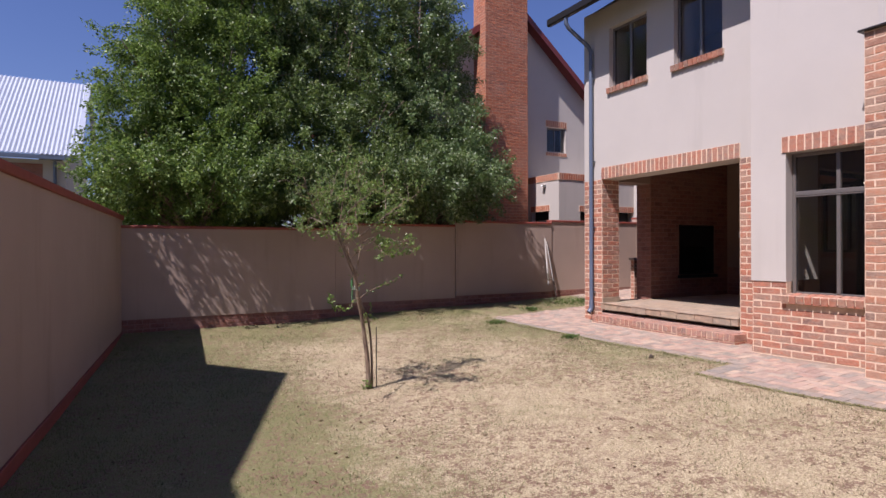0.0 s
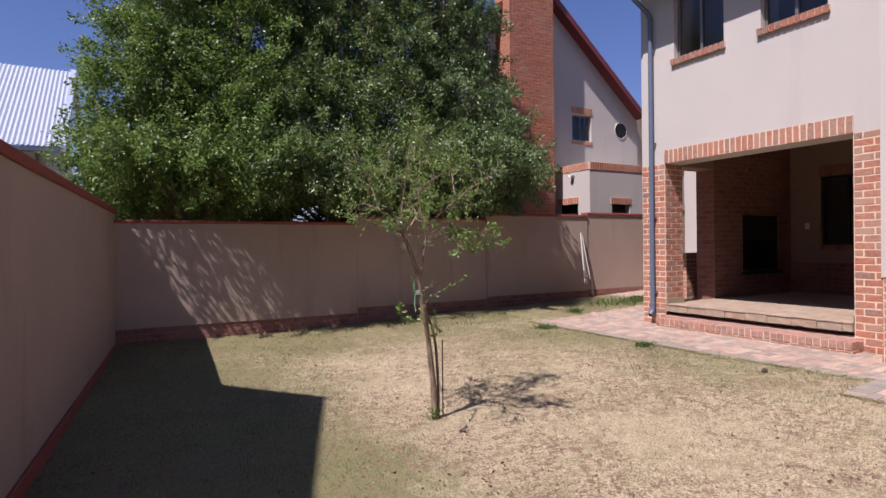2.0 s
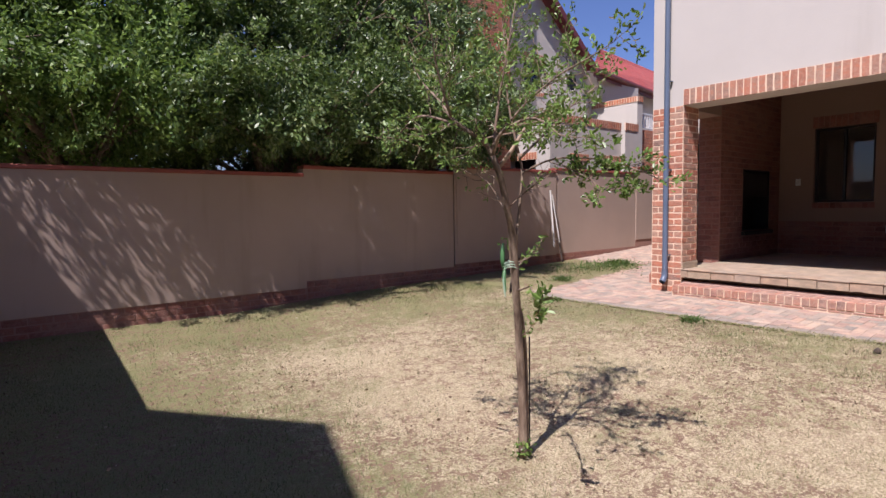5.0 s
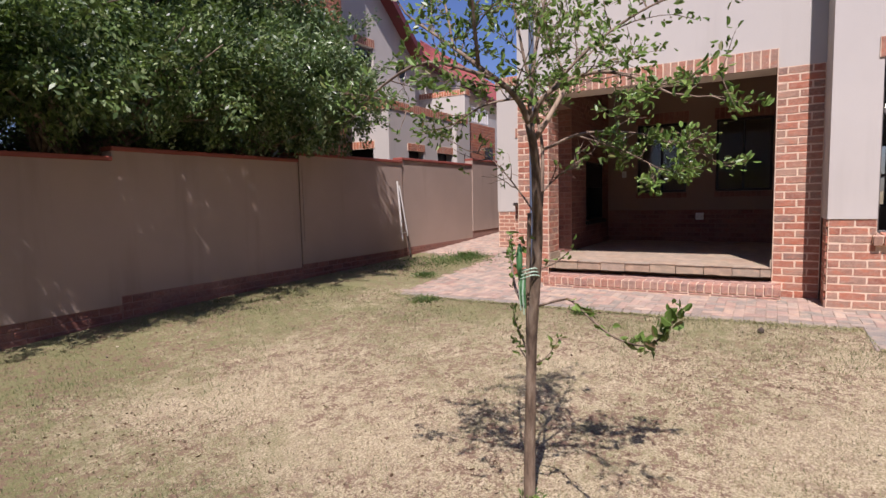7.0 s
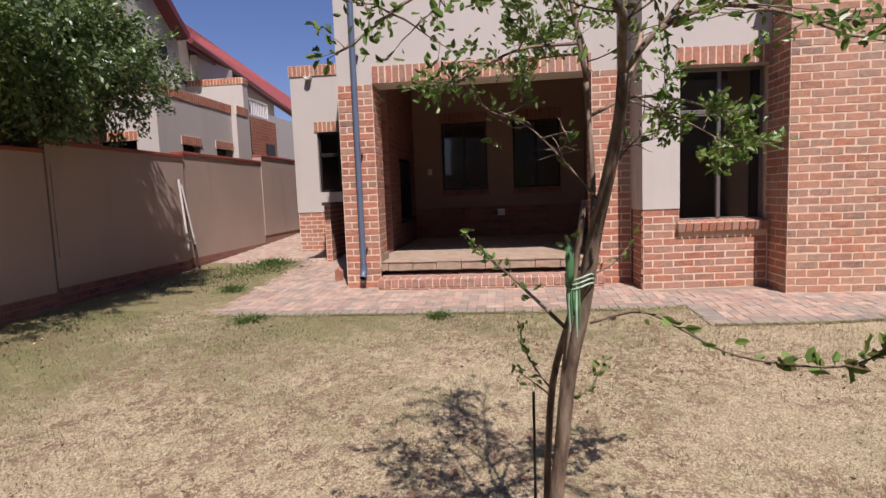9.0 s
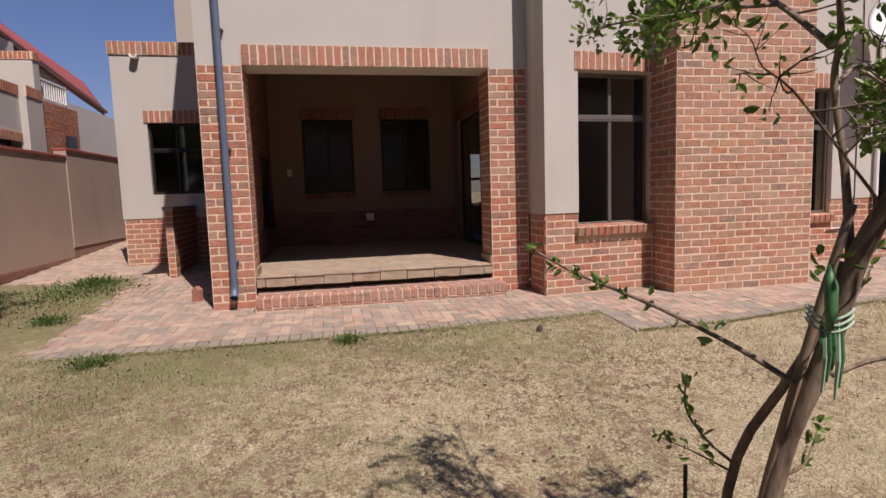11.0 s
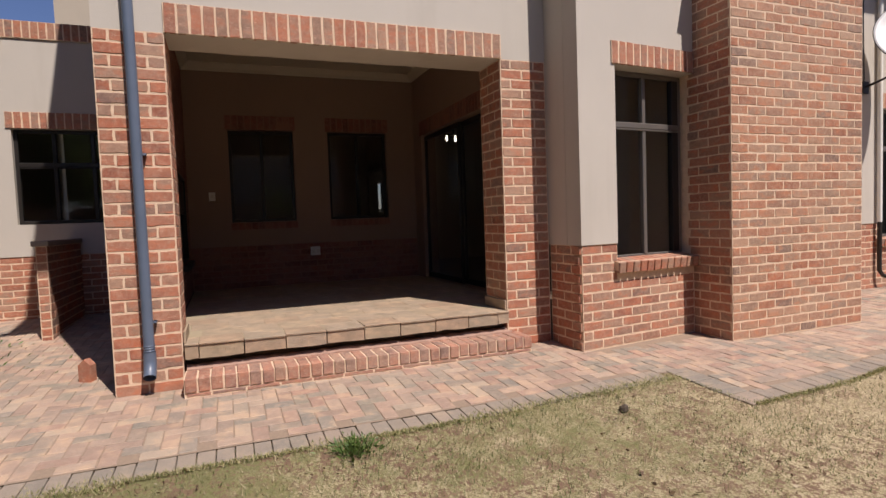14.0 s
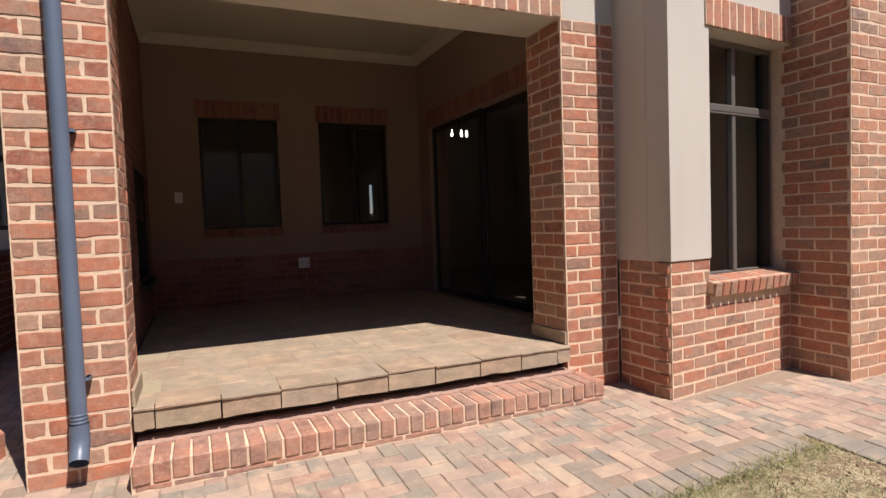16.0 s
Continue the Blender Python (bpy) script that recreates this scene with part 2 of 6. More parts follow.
# right tree: sheen of the sky put into a greyer green
LEAF_SKY_GREY = leaf_material("sky_grey_tree_leaf", [(0.0, (0.06, 0.105, 0.038)), (0.4, (0.13, 0.21, 0.07)), (0.75, (0.23, 0.32, 0.12)), (1.0, (0.42, 0.48, 0.28))], 0.38, 0.35, 0.8)
LEAF_SMALL = leaf_material("sapling_leaf", [(0.0, (0.11, 0.19, 0.04)), (0.5, (0.19, 0.31, 0.07)), (0.85, (0.29, 0.42, 0.11)), (1.0, (0.2, 0.12, 0.07))], 0.38, 0.4, 0.25)
BLADE = leaf_material("grass_blade", [(0.0, (0.17, 0.13, 0.07)), (0.3, (0.36, 0.30, 0.17)), (0.75, (0.59, 0.49, 0.325)), (1.0, (0.26, 0.24, 0.1))], 0.8, 0.2)
# set dark, partly to deepen the shade along the west wall
GREEN_BLADE = leaf_material("green_blade", [(0.0, (0.06, 0.085, 0.025)), (0.6, (0.12, 0.14, 0.04)), (1.0, (0.22, 0.21, 0.08))], 0.7, 0.25)
FRINGE = leaf_material("fringe_blade", [(0.0, (0.13, 0.16, 0.05)), (0.4, (0.27, 0.27, 0.10)), (0.7, (0.45, 0.38, 0.2)), (1.0, (0.58, 0.49, 0.3))], 0.8, 0.2, 0.2)
WEED = leaf_material("weed_leaf", [(0.0, (0.06, 0.12, 0.03)), (1.0, (0.16, 0.23, 0.06))], 0.5, 0.3)
DRY = leaf_material("dry_leaf", [(0.0, (0.10, 0.055, 0.03)), (0.45, (0.17, 0.10, 0.06)), (0.8, (0.27, 0.18, 0.11)), (1.0, (0.5, 0.42, 0.3))], 0.7, 0.1)

BARK, _nt, _bs = material("bark")
_n = noise_tex(_nt, 22, 6, 0.7, (1, 1, 0.18))
_nt.links.new(ramp(_nt, _n, [(0.3, (0.07, 0.045, 0.03)), (0.5, (0.2, 0.14, 0.095)), (0.7, (0.36, 0.28, 0.2))]), _bs.inputs["Base Color"])
_bs.inputs["Roughness"].default_value = 0.85
bump(_nt, _bs, _n, 0.7, 0.006)

STAKE, _nt, _bs = material("split_stake_wood")
_n = noise_tex(_nt, 30, 6, 0.7, (1, 1, 0.08))
_nt.links.new(ramp(_nt, _n, [(0.3, (0.15, 0.1, 0.065)), (0.6, (0.36, 0.26, 0.18))]), _bs.inputs["Base Color"])
_bs.inputs["Roughness"].default_value = 0.85
bump(_nt, _bs, _n, 0.5, 0.004)

LAWN, _nt, _bs = material("dry_lawn")
_pos = _nt.nodes.new("ShaderNodeNewGeometry").outputs["Position"]
_a = noise_tex(_nt, 0.55, 5, 0.6)
_b = noise_tex(_nt, 9, 6, 0.75)
_c = noise_tex(_nt, 70, 5, 0.8)
_d = noise_tex(_nt, 5.5, 7, 0.75)
_sep = _nt.nodes.new("ShaderNodeSeparateXYZ")
_nt.links.new(_pos, _sep.inputs[0])
_X, _Y = _sep.outputs[0], _sep.outputs[1]
_col = ramp(_nt, _c, [(0.39, (0.19, 0.145, 0.075)), (0.48, (0.39, 0.32, 0.18)), (0.57, (0.60, 0.495, 0.33))])


def _ramp_down(value, lo, hi):
    m = _nt.nodes.new("ShaderNodeMapRange")
    _nt.links.new(value, m.inputs["Value"])
    m.inputs["From Min"].default_value, m.inputs["From Max"].default_value = lo, hi
    return m.outputs["Result"]


# greener by the west wall, by the north wall and beside the paving north of the corner
# the west green is real, but also darkened for the shade there
_west = _ramp_down(_X, 1.9, 0.0)
_north = _ramp_down(_Y, 8.6, 11.2)
_edge = calc(_nt, "MULTIPLY", _ramp_down(_X, 2.6, 5.2), calc(_nt, "MULTIPLY", _ramp_down(_Y, 3.6, 5.4), 0.6))
_green = calc(_nt, "MAXIMUM", calc(_nt, "MAXIMUM", _west, _north), _edge)
_green = calc(_nt, "ADD", calc(_nt, "MULTIPLY", _green, 0.85), calc(_nt, "MULTIPLY", calc(_nt, "SUBTRACT", calc(_nt, "ADD", _a, _d), 1.0), 1.6))
_gf = ramp(_nt, _green, [(0.06, (0, 0, 0)), (0.62, (0.85,) * 3)])
_col = mix(_nt, _gf, _col, mix(_nt, _b, (0.07, 0.085, 0.025), (0.24, 0.235, 0.08)))
_patch = ramp(_nt, noise_tex(_nt, 0.85, 5, 0.62), [(0.36, (0.2,) * 3), (0.54, (1, 1, 1))])
_speck = ramp(_nt, calc(_nt, "ADD", calc(_nt, "MULTIPLY", _b, 0.5), calc(_nt, "MULTIPLY", noise_tex(_nt, 34, 5, 0.75), 0.5)), [(0.49, (0, 0, 0)), (0.545, (1, 1, 1))])
_bare = calc(_nt, "MULTIPLY", _patch, _speck)
_col = mix(_nt, _bare, _col, mix(_nt, _d, (0.12, 0.07, 0.04), (0.27, 0.165, 0.11)))
_nt.links.new(_col, _bs.inputs["Base Color"])
_bs.inputs["Roughness"].default_value = 0.95
bump(_nt, _bs, calc(_nt, "ADD", _c, _b), 0.7, 0.02)


# ---- mesh helpers ----
class Builder:
    """Collects boxes and faces for one mesh."""

    def __init__(self):
        self.v, self.f = [], []

    def add(self, verts, faces):
        n = len(self.v)
        self.v += [tuple(p) for p in verts]
        self.f += [tuple(i + n for i in fc) for fc in faces]

    def box(self, x0, x1, y0, y1, z0, z1, c=0.0):
        if c <= 0:
            self.add([(x, y, z) for z in (z0, z1) for y in (y0, y1) for x in (x0, x1)],
                     [(0, 2, 3, 1), (4, 5, 7, 6), (0, 1, 5, 4), (2, 6, 7, 3), (0, 4, 6, 2), (1, 3, 7, 5)])
            return
        vs = []
        for z in (z0, z1):
            for y in (y0, y1):
                for x in (x0, x1):
                    sx = c if x == x0 else -c
                    sy = c if y == y0 else -c
                    sz = c if z == z0 else -c
                    vs += [(x, y + sy, z + sz), (x + sx, y, z + sz), (x + sx, y + sy, z)]
        bm = bmesh.new()
        bvs = [bm.verts.new(p) for p in vs]
        hull = bmesh.ops.convex_hull(bm, input=bvs)
        bm.verts.index_update()
        self.add([w.co for w in bm.verts], [[w.index for w in fc.verts] for fc in bm.faces])
        bm.free()

    def prism(self, pts, axis, lo, hi):
        """A flat outline of (a, b) pairs pushed along an axis from lo to hi."""
        def at(a, b, h):
            return {"x": (h, a, b), "y": (a, h, b), "z": (a, b, h)}[axis]
        n = len(pts)
        self.add([at(a, b, lo) for a, b in pts] + [at(a, b, hi) for a, b in pts],
                 [tuple(range(n)), tuple(range(2 * n - 1, n - 1, -1))] + [(i, i + n, (i + 1) % n + n, (i + 1) % n) for i in range(n)])

    def tube(self, pts, radii, sides=8, cap=True):
        pts = [Vector(p) for p in pts]
        if not isinstance(radii, (list, tuple)):
            radii = [radii] * len(pts)
        rings, up = [], None
        for i, p in enumerate(pts):
            d = (pts[min(i + 1, len(pts) - 1)] - pts[max(i - 1, 0)]).normalized()
            if up is None:
                up = d.orthogonal().normalized()
            up = (up - d * up.dot(d)).normalized()
            side = d.cross(up)
            rings.append([p + (up * math.cos(6.2832 * k / sides) + side * math.sin(6.2832 * k / sides)) * radii[i] for k in range(sides)])
        vs = [q for ring in rings for q in ring]
        fs = [(i * sides + k, i * sides + (k + 1) % sides, (i + 1) * sides + (k + 1) % sides, (i + 1) * sides + k)
              for i in range(len(pts) - 1) for k in range(sides)]
        if cap:
            fs += [tuple(range(sides - 1, -1, -1)), tuple((len(pts) - 1) * sides + k for k in range(sides))]
        self.add(vs, fs)

    def mesh(self, name, mat, smooth=False, fix=True):
        me = bpy.data.meshes.new(name)
        me.from_pydata(self.v, [], self.f)
        me.materials.append(mat)
        if fix:
            bm = bmesh.new()
            bm.from_mesh(me)
            bmesh.ops.recalc_face_normals(bm, faces=bm.faces)
            bm.to_mesh(me)
            bm.free()
        if smooth:
            me.shade_smooth()
        return me


def piece(name, builder, mat, parent=None, label="", smooth=False, fix=True):
    ob = new(name, builder.mesh(name, mat, smooth, fix))
    ob.parent = parent
    return tagged(ob, label)


def thing(name, label, category, group="", at=(0, 0, 0)):
    ob = new(name)
    ob.location = at
    return tagged(ob, label, category, group)


def structure(name, builder, mat, label="", smooth=False):
    ob = new(name, builder.mesh(name, mat, smooth))
    return tagged(ob, label, kind="structure")


def block(x0, x1, y0, y1, z0, z1, holes=()):
    """A wall as a solid with holes (x0, x1, y0, y1, z0, z1) cut through, outer faces only."""
    b = Builder()
    cuts = [sorted({v0, v1, *[min(max(h[2 * k + i], v0), v1) for h in holes for i in (0, 1)]}) for k, (v0, v1) in enumerate(((x0, x1), (y0, y1), (z0, z1)))]
    xs, ys, zs = cuts

    def solid(i, j, k):
        if not (0 <= i < len(xs) - 1 and 0 <= j < len(ys) - 1 and 0 <= k < len(zs) - 1):
            return False
        c = ((xs[i] + xs[i + 1]) / 2, (ys[j] + ys[j + 1]) / 2, (zs[k] + zs[k + 1]) / 2)
        return not any(h[0] < c[0] < h[1] and h[2] < c[1] < h[3] and h[4] < c[2] < h[5] for h in holes)

    for i in range(len(xs) - 1):
        for j in range(len(ys) - 1):
            for k in range(len(zs) - 1):
                if not solid(i, j, k):
                    continue
                X, Y, Z = (xs[i], xs[i + 1]), (ys[j], ys[j + 1]), (zs[k], zs[k + 1])
                if not solid(i - 1, j, k):
                    b.add([(X[0], Y[0], Z[0]), (X[0], Y[0], Z[1]), (X[0], Y[1], Z[1]), (X[0], Y[1], Z[0])], [(0, 1, 2, 3)])
                if not solid(i + 1, j, k):
                    b.add([(X[1], Y[0], Z[0]), (X[1], Y[1], Z[0]), (X[1], Y[1], Z[1]), (X[1], Y[0], Z[1])], [(0, 1, 2, 3)])
                if not solid(i, j - 1, k):
                    b.add([(X[0], Y[0], Z[0]), (X[1], Y[0], Z[0]), (X[1], Y[0], Z[1]), (X[0], Y[0], Z[1])], [(0, 1, 2, 3)])
                if not solid(i, j + 1, k):
                    b.add([(X[0], Y[1], Z[0]), (X[0], Y[1], Z[1]), (X[1], Y[1], Z[1]), (X[1], Y[1], Z[0])], [(0, 1, 2, 3)])
                if not solid(i, j, k - 1):
                    b.add([(X[0], Y[0], Z[0]), (X[0], Y[1], Z[0]), (X[1], Y[1], Z[0]), (X[1], Y[0], Z[0])], [(0, 1, 2, 3)])
                if not solid(i, j, k + 1):
                    b.add([(X[0], Y[0], Z[1]), (X[1], Y[0], Z[1]), (X[1], Y[1], Z[1]), (X[0], Y[1], Z[1])], [(0, 1, 2, 3)])
    return b


def wall(name, mat, label, x0, x1, y0, y1, z0, z1, holes=()):
    me_b = block(x0, x1, y0, y1, z0, z1, holes)
    me = bpy.data.meshes.new(name)
    me.from_pydata(me_b.v, [], me_b.f)
    bm = bmesh.new()
    bm.from_mesh(me)
    bmesh.ops.remove_doubles(bm, verts=bm.verts, dist=0.0001)
    bm.to_mesh(me)
    bm.free()
    me.materials.append(mat)
    ob = new(name, me)
    return tagged(ob, label, kind="structure")


def quad_cloud(name, quads, mat, smooth=False):
    """One mesh of loose quads from an array (n, 4, 3)."""
    n = len(quads)
    me = bpy.data.meshes.new(name)
    me.vertices.add(4 * n)
    me.vertices.foreach_set("co", np.asarray(quads, dtype=np.float32).reshape(-1))
    me.loops.add(4 * n)
    me.loops.foreach_set("vertex_index", np.arange(4 * n, dtype=np.int32))
    me.polygons.add(n)
    me.polygons.foreach_set("loop_start", np.arange(0, 4 * n, 4, dtype=np.int32))
    me.update(calc_edges=True)
    me.materials.append(mat)
    return me


# brickwork: every brick is laid on a plane with outward normal n, u runs along the wall
COURSE, JOINT = 0.0955, 0.0155
_brick_meshes = {}


def brick_mesh(w, h, d, mat, kind=0):
    """A brick face with a worn, slightly crooked outline; ten kinds of each size."""
    key = (round(w, 3), round(h, 3), round(d, 3), mat.name, kind)
    if key not in _brick_meshes:
        b = Builder()
        jr = random.Random(kind * 31 + int(key[0] * 1000))
        w2, h2 = key[0] / 2, key[1] / 2
        rim = [(-w2, -h2), (-w2 * 0.3, -h2), (w2 * 0.4, -h2), (w2, -h2), (w2, 0), (w2, h2), (w2 * 0.3, h2), (-w2 * 0.4, h2), (-w2, h2), (-w2, 0)]
        rim = [(x + jr.uniform(-0.0035, 0.003), z + jr.uniform(-0.0035, 0.003)) for x, z in rim]
        n = len(rim)
        back_ring = [(x, -d, z) for x, z in rim]
        mid = [(x, -0.004, z) for x, z in rim]
        front = []
        for x, z in rim:
            c = 0.002 + jr.random() ** 3 * 0.006
            front.append((x - math.copysign(min(c, abs(x)), x), jr.uniform(-0.0006, 0.0006), z - math.copysign(min(c, abs(z)), z)))
        fs = [tuple(range(3 * n - 1, 2 * n - 1, -1))]
        for i in range(n):
            j = (i + 1) % n
            fs += [(i, i + n, j + n, j), (i + n, i + 2 * n, j + 2 * n, j + n)]
        b.add(back_ring + mid + front, fs)
        _brick_meshes[key] = b.mesh("brick", mat)
    return _brick_meshes[key]


def turn_for(n):
    return {(-1, 0): 90, (1, 0): -90, (0, 1): 0, (0, -1): 180}[n]


def bricks(parent, n, plane, a0, a1, z0, z1, mat, style="stretcher", holes=(), keep=300, shift=0.0, proud=0.003, name="brick", length=0.246, course=COURSE):
    """Lay bricks over the rectangle a0..a1 (along the wall) by z0..z1. holes: (a0, a1, z0, z1)."""
    rng = random.Random(int(plane * 1000) + int(a0 * 977) + int(z0 * 131))
    specs = []
    if style == "soldier":
        count = max(1, round((a1 - a0) / course))
        st = (a1 - a0) / count
        specs = [(a0 + (i + 0.5) * st, (z0 + z1) / 2, st - JOINT, z1 - z0 - 0.004) for i in range(count)]
    else:
        rows = max(1, round((z1 - z0) / course))
        rh = (z1 - z0) / rows
        unit = length + JOINT
        for r in range(rows):
            off = (r % 2) * unit / 2 + shift
            i = -2
            while True:
                s = a0 + i * unit - off + unit
                i += 1
                if s >= a1 - 0.02:
                    break
                lo, hi = max(s, a0), min(s + unit, a1)
                if hi - lo < 0.035:
                    continue
                specs.append(((lo + hi) / 2, z0 + (r + 0.5) * rh, hi - lo - JOINT, rh - JOINT))
    out = []
    for a, z, w, h in specs:
        skip = False
        for h0, h1, k0, k1 in holes:
            if k0 - 0.02 < z < k1 + 0.02 and a + w / 2 > h0 and a - w / 2 < h1:
                lo, hi = a - w / 2, a + w / 2
                if lo < h0 - 0.03 and hi <= h1 + 0.03:
                    hi = h0 - 0.003
                elif hi > h1 + 0.03 and lo >= h0 - 0.03:
                    lo = h1 + 0.003
                else:
                    skip = True
                    break
                a, w = (lo + hi) / 2, hi - lo
        if not skip:
            out.append((a, z, w, h))
    base = pose(0, 0, 0, 0, 0, turn_for(n))
    rest = Builder()
    for i, (a, z, w, h) in enumerate(out):
        p = plane + (n[0] + n[1]) * (proud + rng.uniform(-0.0015, 0.002))
        loc = (p, a, z) if n[0] else (a, p, z)
        m = Matrix.Translation(loc) @ base @ pose(0, 0, 0, rng.uniform(-0.5, 0.5), rng.uniform(-0.35, 0.35), rng.uniform(-0.4, 0.4))
        me = brick_mesh(max(0.02, round(w * 200) / 200), h, 0.03, mat, rng.randrange(10))
        if i < keep:
            ob = new(name, me)
            ob.parent = parent
            ob.matrix_parent_inverse = parent.matrix_world.inverted()
            ob.matrix_world = m
        else:
            rest.add([m @ v.co for v in me.vertices], [tuple(p.vertices) for p in me.polygons])
    if rest.v:
        ob = piece(name + "work", rest, mat, parent, fix=False)
        tagged(ob, kind="stuff")


def lay(parent, mesh_, m, name):
    ob = new(name, mesh_)
    ob.parent = parent
    ob.matrix_world = m
    return ob


# ---- ground ----
def ease(a, b, x):
    t = np.clip((np.asarray(x) - a) / (b - a), 0, 1)
    return t * t * (3 - 2 * t)


def slope_z(x, y):
    z = np.interp(x, [-60, -2, 1.8, 6.0, 7.5, 11.4, 15, 25, 200], [0.0, 0.0, 0.0, 0.205, 0.262, 0.41, 0.6, 0.7, 0.7])
    return z + 0.08 * ease(9, 12, y) * (1 - ease(3, 9, x)) * (1 - ease(12.5, 14, y))


def lawn_z(x, y):
    return slope_z(x, y) + 0.012 * np.sin(1.7 * x + 0.6) * np.sin(1.3 * y) * (1 - ease(4.2, 5.0, x))


def paving_west(y):
    return np.interp(y, [-9, 0, 2, 3, 4.05, 4.11, 5.0, 6.0, 12.2], [5.6, 5.5, 5.38, 5.22, 5.18, 5.86, 5.82, 5.76, 5.76])


def paved(x, y):
    north = 9.72 + 0.075 * (x - 5.9)
    return (x > paving_west(y)) & ((y < north) | (x > 10.2 + 0.5 * np.sin(y)))


axis_x = np.unique(np.concatenate([np.linspace(-1.6, 20, 109), [-400, -120, -50, -25, -12, -6, -3, 25, 35, 60, 120, 400]]))
axis_y = np.unique(np.concatenate([np.linspace(-9, 13, 111), [-400, -120, -50, -25, -14, 16, 20, 30, 60, 120, 400]]))
gx, gy = np.meshgrid(axis_x, axis_y)
inner = paved(gx, gy) & paved(gx - 0.22, gy) & paved(gx - 0.22, gy + 0.22) & paved(gx, gy + 0.22)
gz = lawn_z(gx, gy) - 0.03 * inner - 0.011 * ease(4.2, 5.0, gx)
nx_, ny_ = len(axis_x), len(axis_y)
gb = Builder()
gb.v = list(zip(gx.ravel().tolist(), gy.ravel().tolist(), gz.ravel().tolist()))
gb.f = [(j * nx_ + i, j * nx_ + i + 1, (j + 1) * nx_ + i + 1, (j + 1) * nx_ + i) for j in range(ny_ - 1) for i in range(nx_ - 1)]
structure("ground", gb, LAWN, "dry straw-coloured lawn with green patches near the walls, the west one darkened for shade", True)

# ---- boundary walls ----
X_LEFT, Y_BACK = -1.3, 12.0
WEST_TURN = Matrix.Translation((-1.26, 12.0, 0)) @ Matrix.Rotation(radians(-3.9), 4, "Z") @ Matrix.Translation((1.3, -12.0, 0))
left_wall = wall("wall_west", PLASTER_WALL, "tall brown plastered garden wall in shade", X_LEFT - 0.22, X_LEFT, -8.0, 12.22, -0.2, 2.31)
cb = Builder()
cb.box(X_LEFT - 0.25, X_LEFT + 0.03, -8.0, 12.24, 2.31, 2.40, 0.01)
left_coping = structure("coping_west", cb, COPING, "red painted coping on the garden wall")
pb = Builder()
pb.box(X_LEFT, X_LEFT + 0.03, -8.0, 11.99, -0.1, 0.12, 0.006)
left_foot = structure("plinth_west", pb, COPING, "red painted foot of the garden wall")
for ob in (left_wall, left_coping, left_foot):
    ob.matrix_world = WEST_TURN
SECTIONS = [(-1.3, 3.05, 0.34, 2.15), (3.05, 6.24, 0.45, 2.28), (6.24, 9.38, 0.50, 2.40), (9.38, 12.75, 0.52, 2.47), (12.75, 24.0, 0.70, 2.62)]
for k, (xa, xb, zb, zt) in enumerate(SECTIONS):
    off = (0, 0.02, 0.0, 0.02, 0.0)[k]
    nm = "wall_north_%d" % (k + 1)
    wall(nm, PLASTER_WALL, "plastered boundary wall panel above a brick base", xa + 0.004, xb - 0.006, Y_BACK + off, Y_BACK + 0.22, zb, zt)
    cb = Builder()
    cb.box(xa, xb - 0.004, Y_BACK + off - 0.025, Y_BACK + 0.25, zt, zt + 0.06, 0.01)
    structure("coping_north_%d" % (k + 1), cb, COPING, "thin dark red coping on the boundary wall")
    foot = wall("plinth_north_%d" % (k + 1), MORTAR_RED, "dark red brick base of the boundary wall", xa + 0.002, xb, Y_BACK + 0.016, Y_BACK + 0.21, -0.1, zb - 0.001)
    SECTIONS[k] = (xa, xb, zb, zt, foot)

for xa, za in ((5.98, 2.2),):
    jb = Builder()
    jb.box(6.3, 6.33, Y_BACK - 0.012, Y_BACK + 0.004, 0.9, 2.15, 0.004)
    structure("joint_cover", jb, PLASTER_WALL, "vertical plaster strip over a wall joint")

# ---- main house ----
F, BX, CX, DX, N0, S0 = 7.33, 6.795, 6.486, 7.85, 8.38, 4.90
GROUND_F = 0.15
PL = 1.26
TOP = 6.55
HEAD = 3.115
THICK = 0.47

# front piers of the patio
pier_n = wall("pier_north", MORTAR, "red brick pier beside the patio opening", F, F + THICK, 7.88, N0, GROUND_F, HEAD)
pier_s = wall("pier_south", MORTAR, "red brick pier beside the patio opening", F, F + THICK, 4.395, S0, GROUND_F, HEAD)
upper = wall("wall_upper_front", PLASTER, "smooth beige plastered upper wall over the patio", F, F + THICK, 4.395, N0, HEAD, TOP,
             [(F - 1, F + 1, 6.72, 7.66, 4.91, 6.1), (F - 1, F + 1, 5.19, 6.12, 4.91, 6.1)])
lintel = wall("lintel_patio", MORTAR, "soldier course of red bricks over the patio opening", F - 0.012, F - 0.001, S0 - 0.01, 7.88, HEAD - 0.0, HEAD + 0.235)
# box with the tall window
box_pl = wall("wall_box", PLASTER, "beige plastered projecting wall with a tall window", BX, BX + 0.24, 2.77, 4.37, PL, TOP,
              [(BX - 1, BX + 1, 2.7, 3.905, PL - 0.3, 3.005)])
box_ret = wall("wall_box_return", PLASTER, "beige plastered return of the projecting wall", BX + 0.2, F + 0.6, 4.08, 4.394, PL, TOP)
box_low = wall("wall_box_base", MORTAR, "red brick base of the projecting wall", BX + 0.014, BX + 0.15, 2.77, 4.356, GROUND_F, PL - 0.001,
               [(BX - 1, BX + 1, 2.7, 3.905, 1.07, 2.0)])
box_low_ret = wall("wall_box_base_return", MORTAR, "red brick base of the projecting wall", BX + 0.12, F - 0.001, 4.08, 4.376, GROUND_F, PL - 0.001)
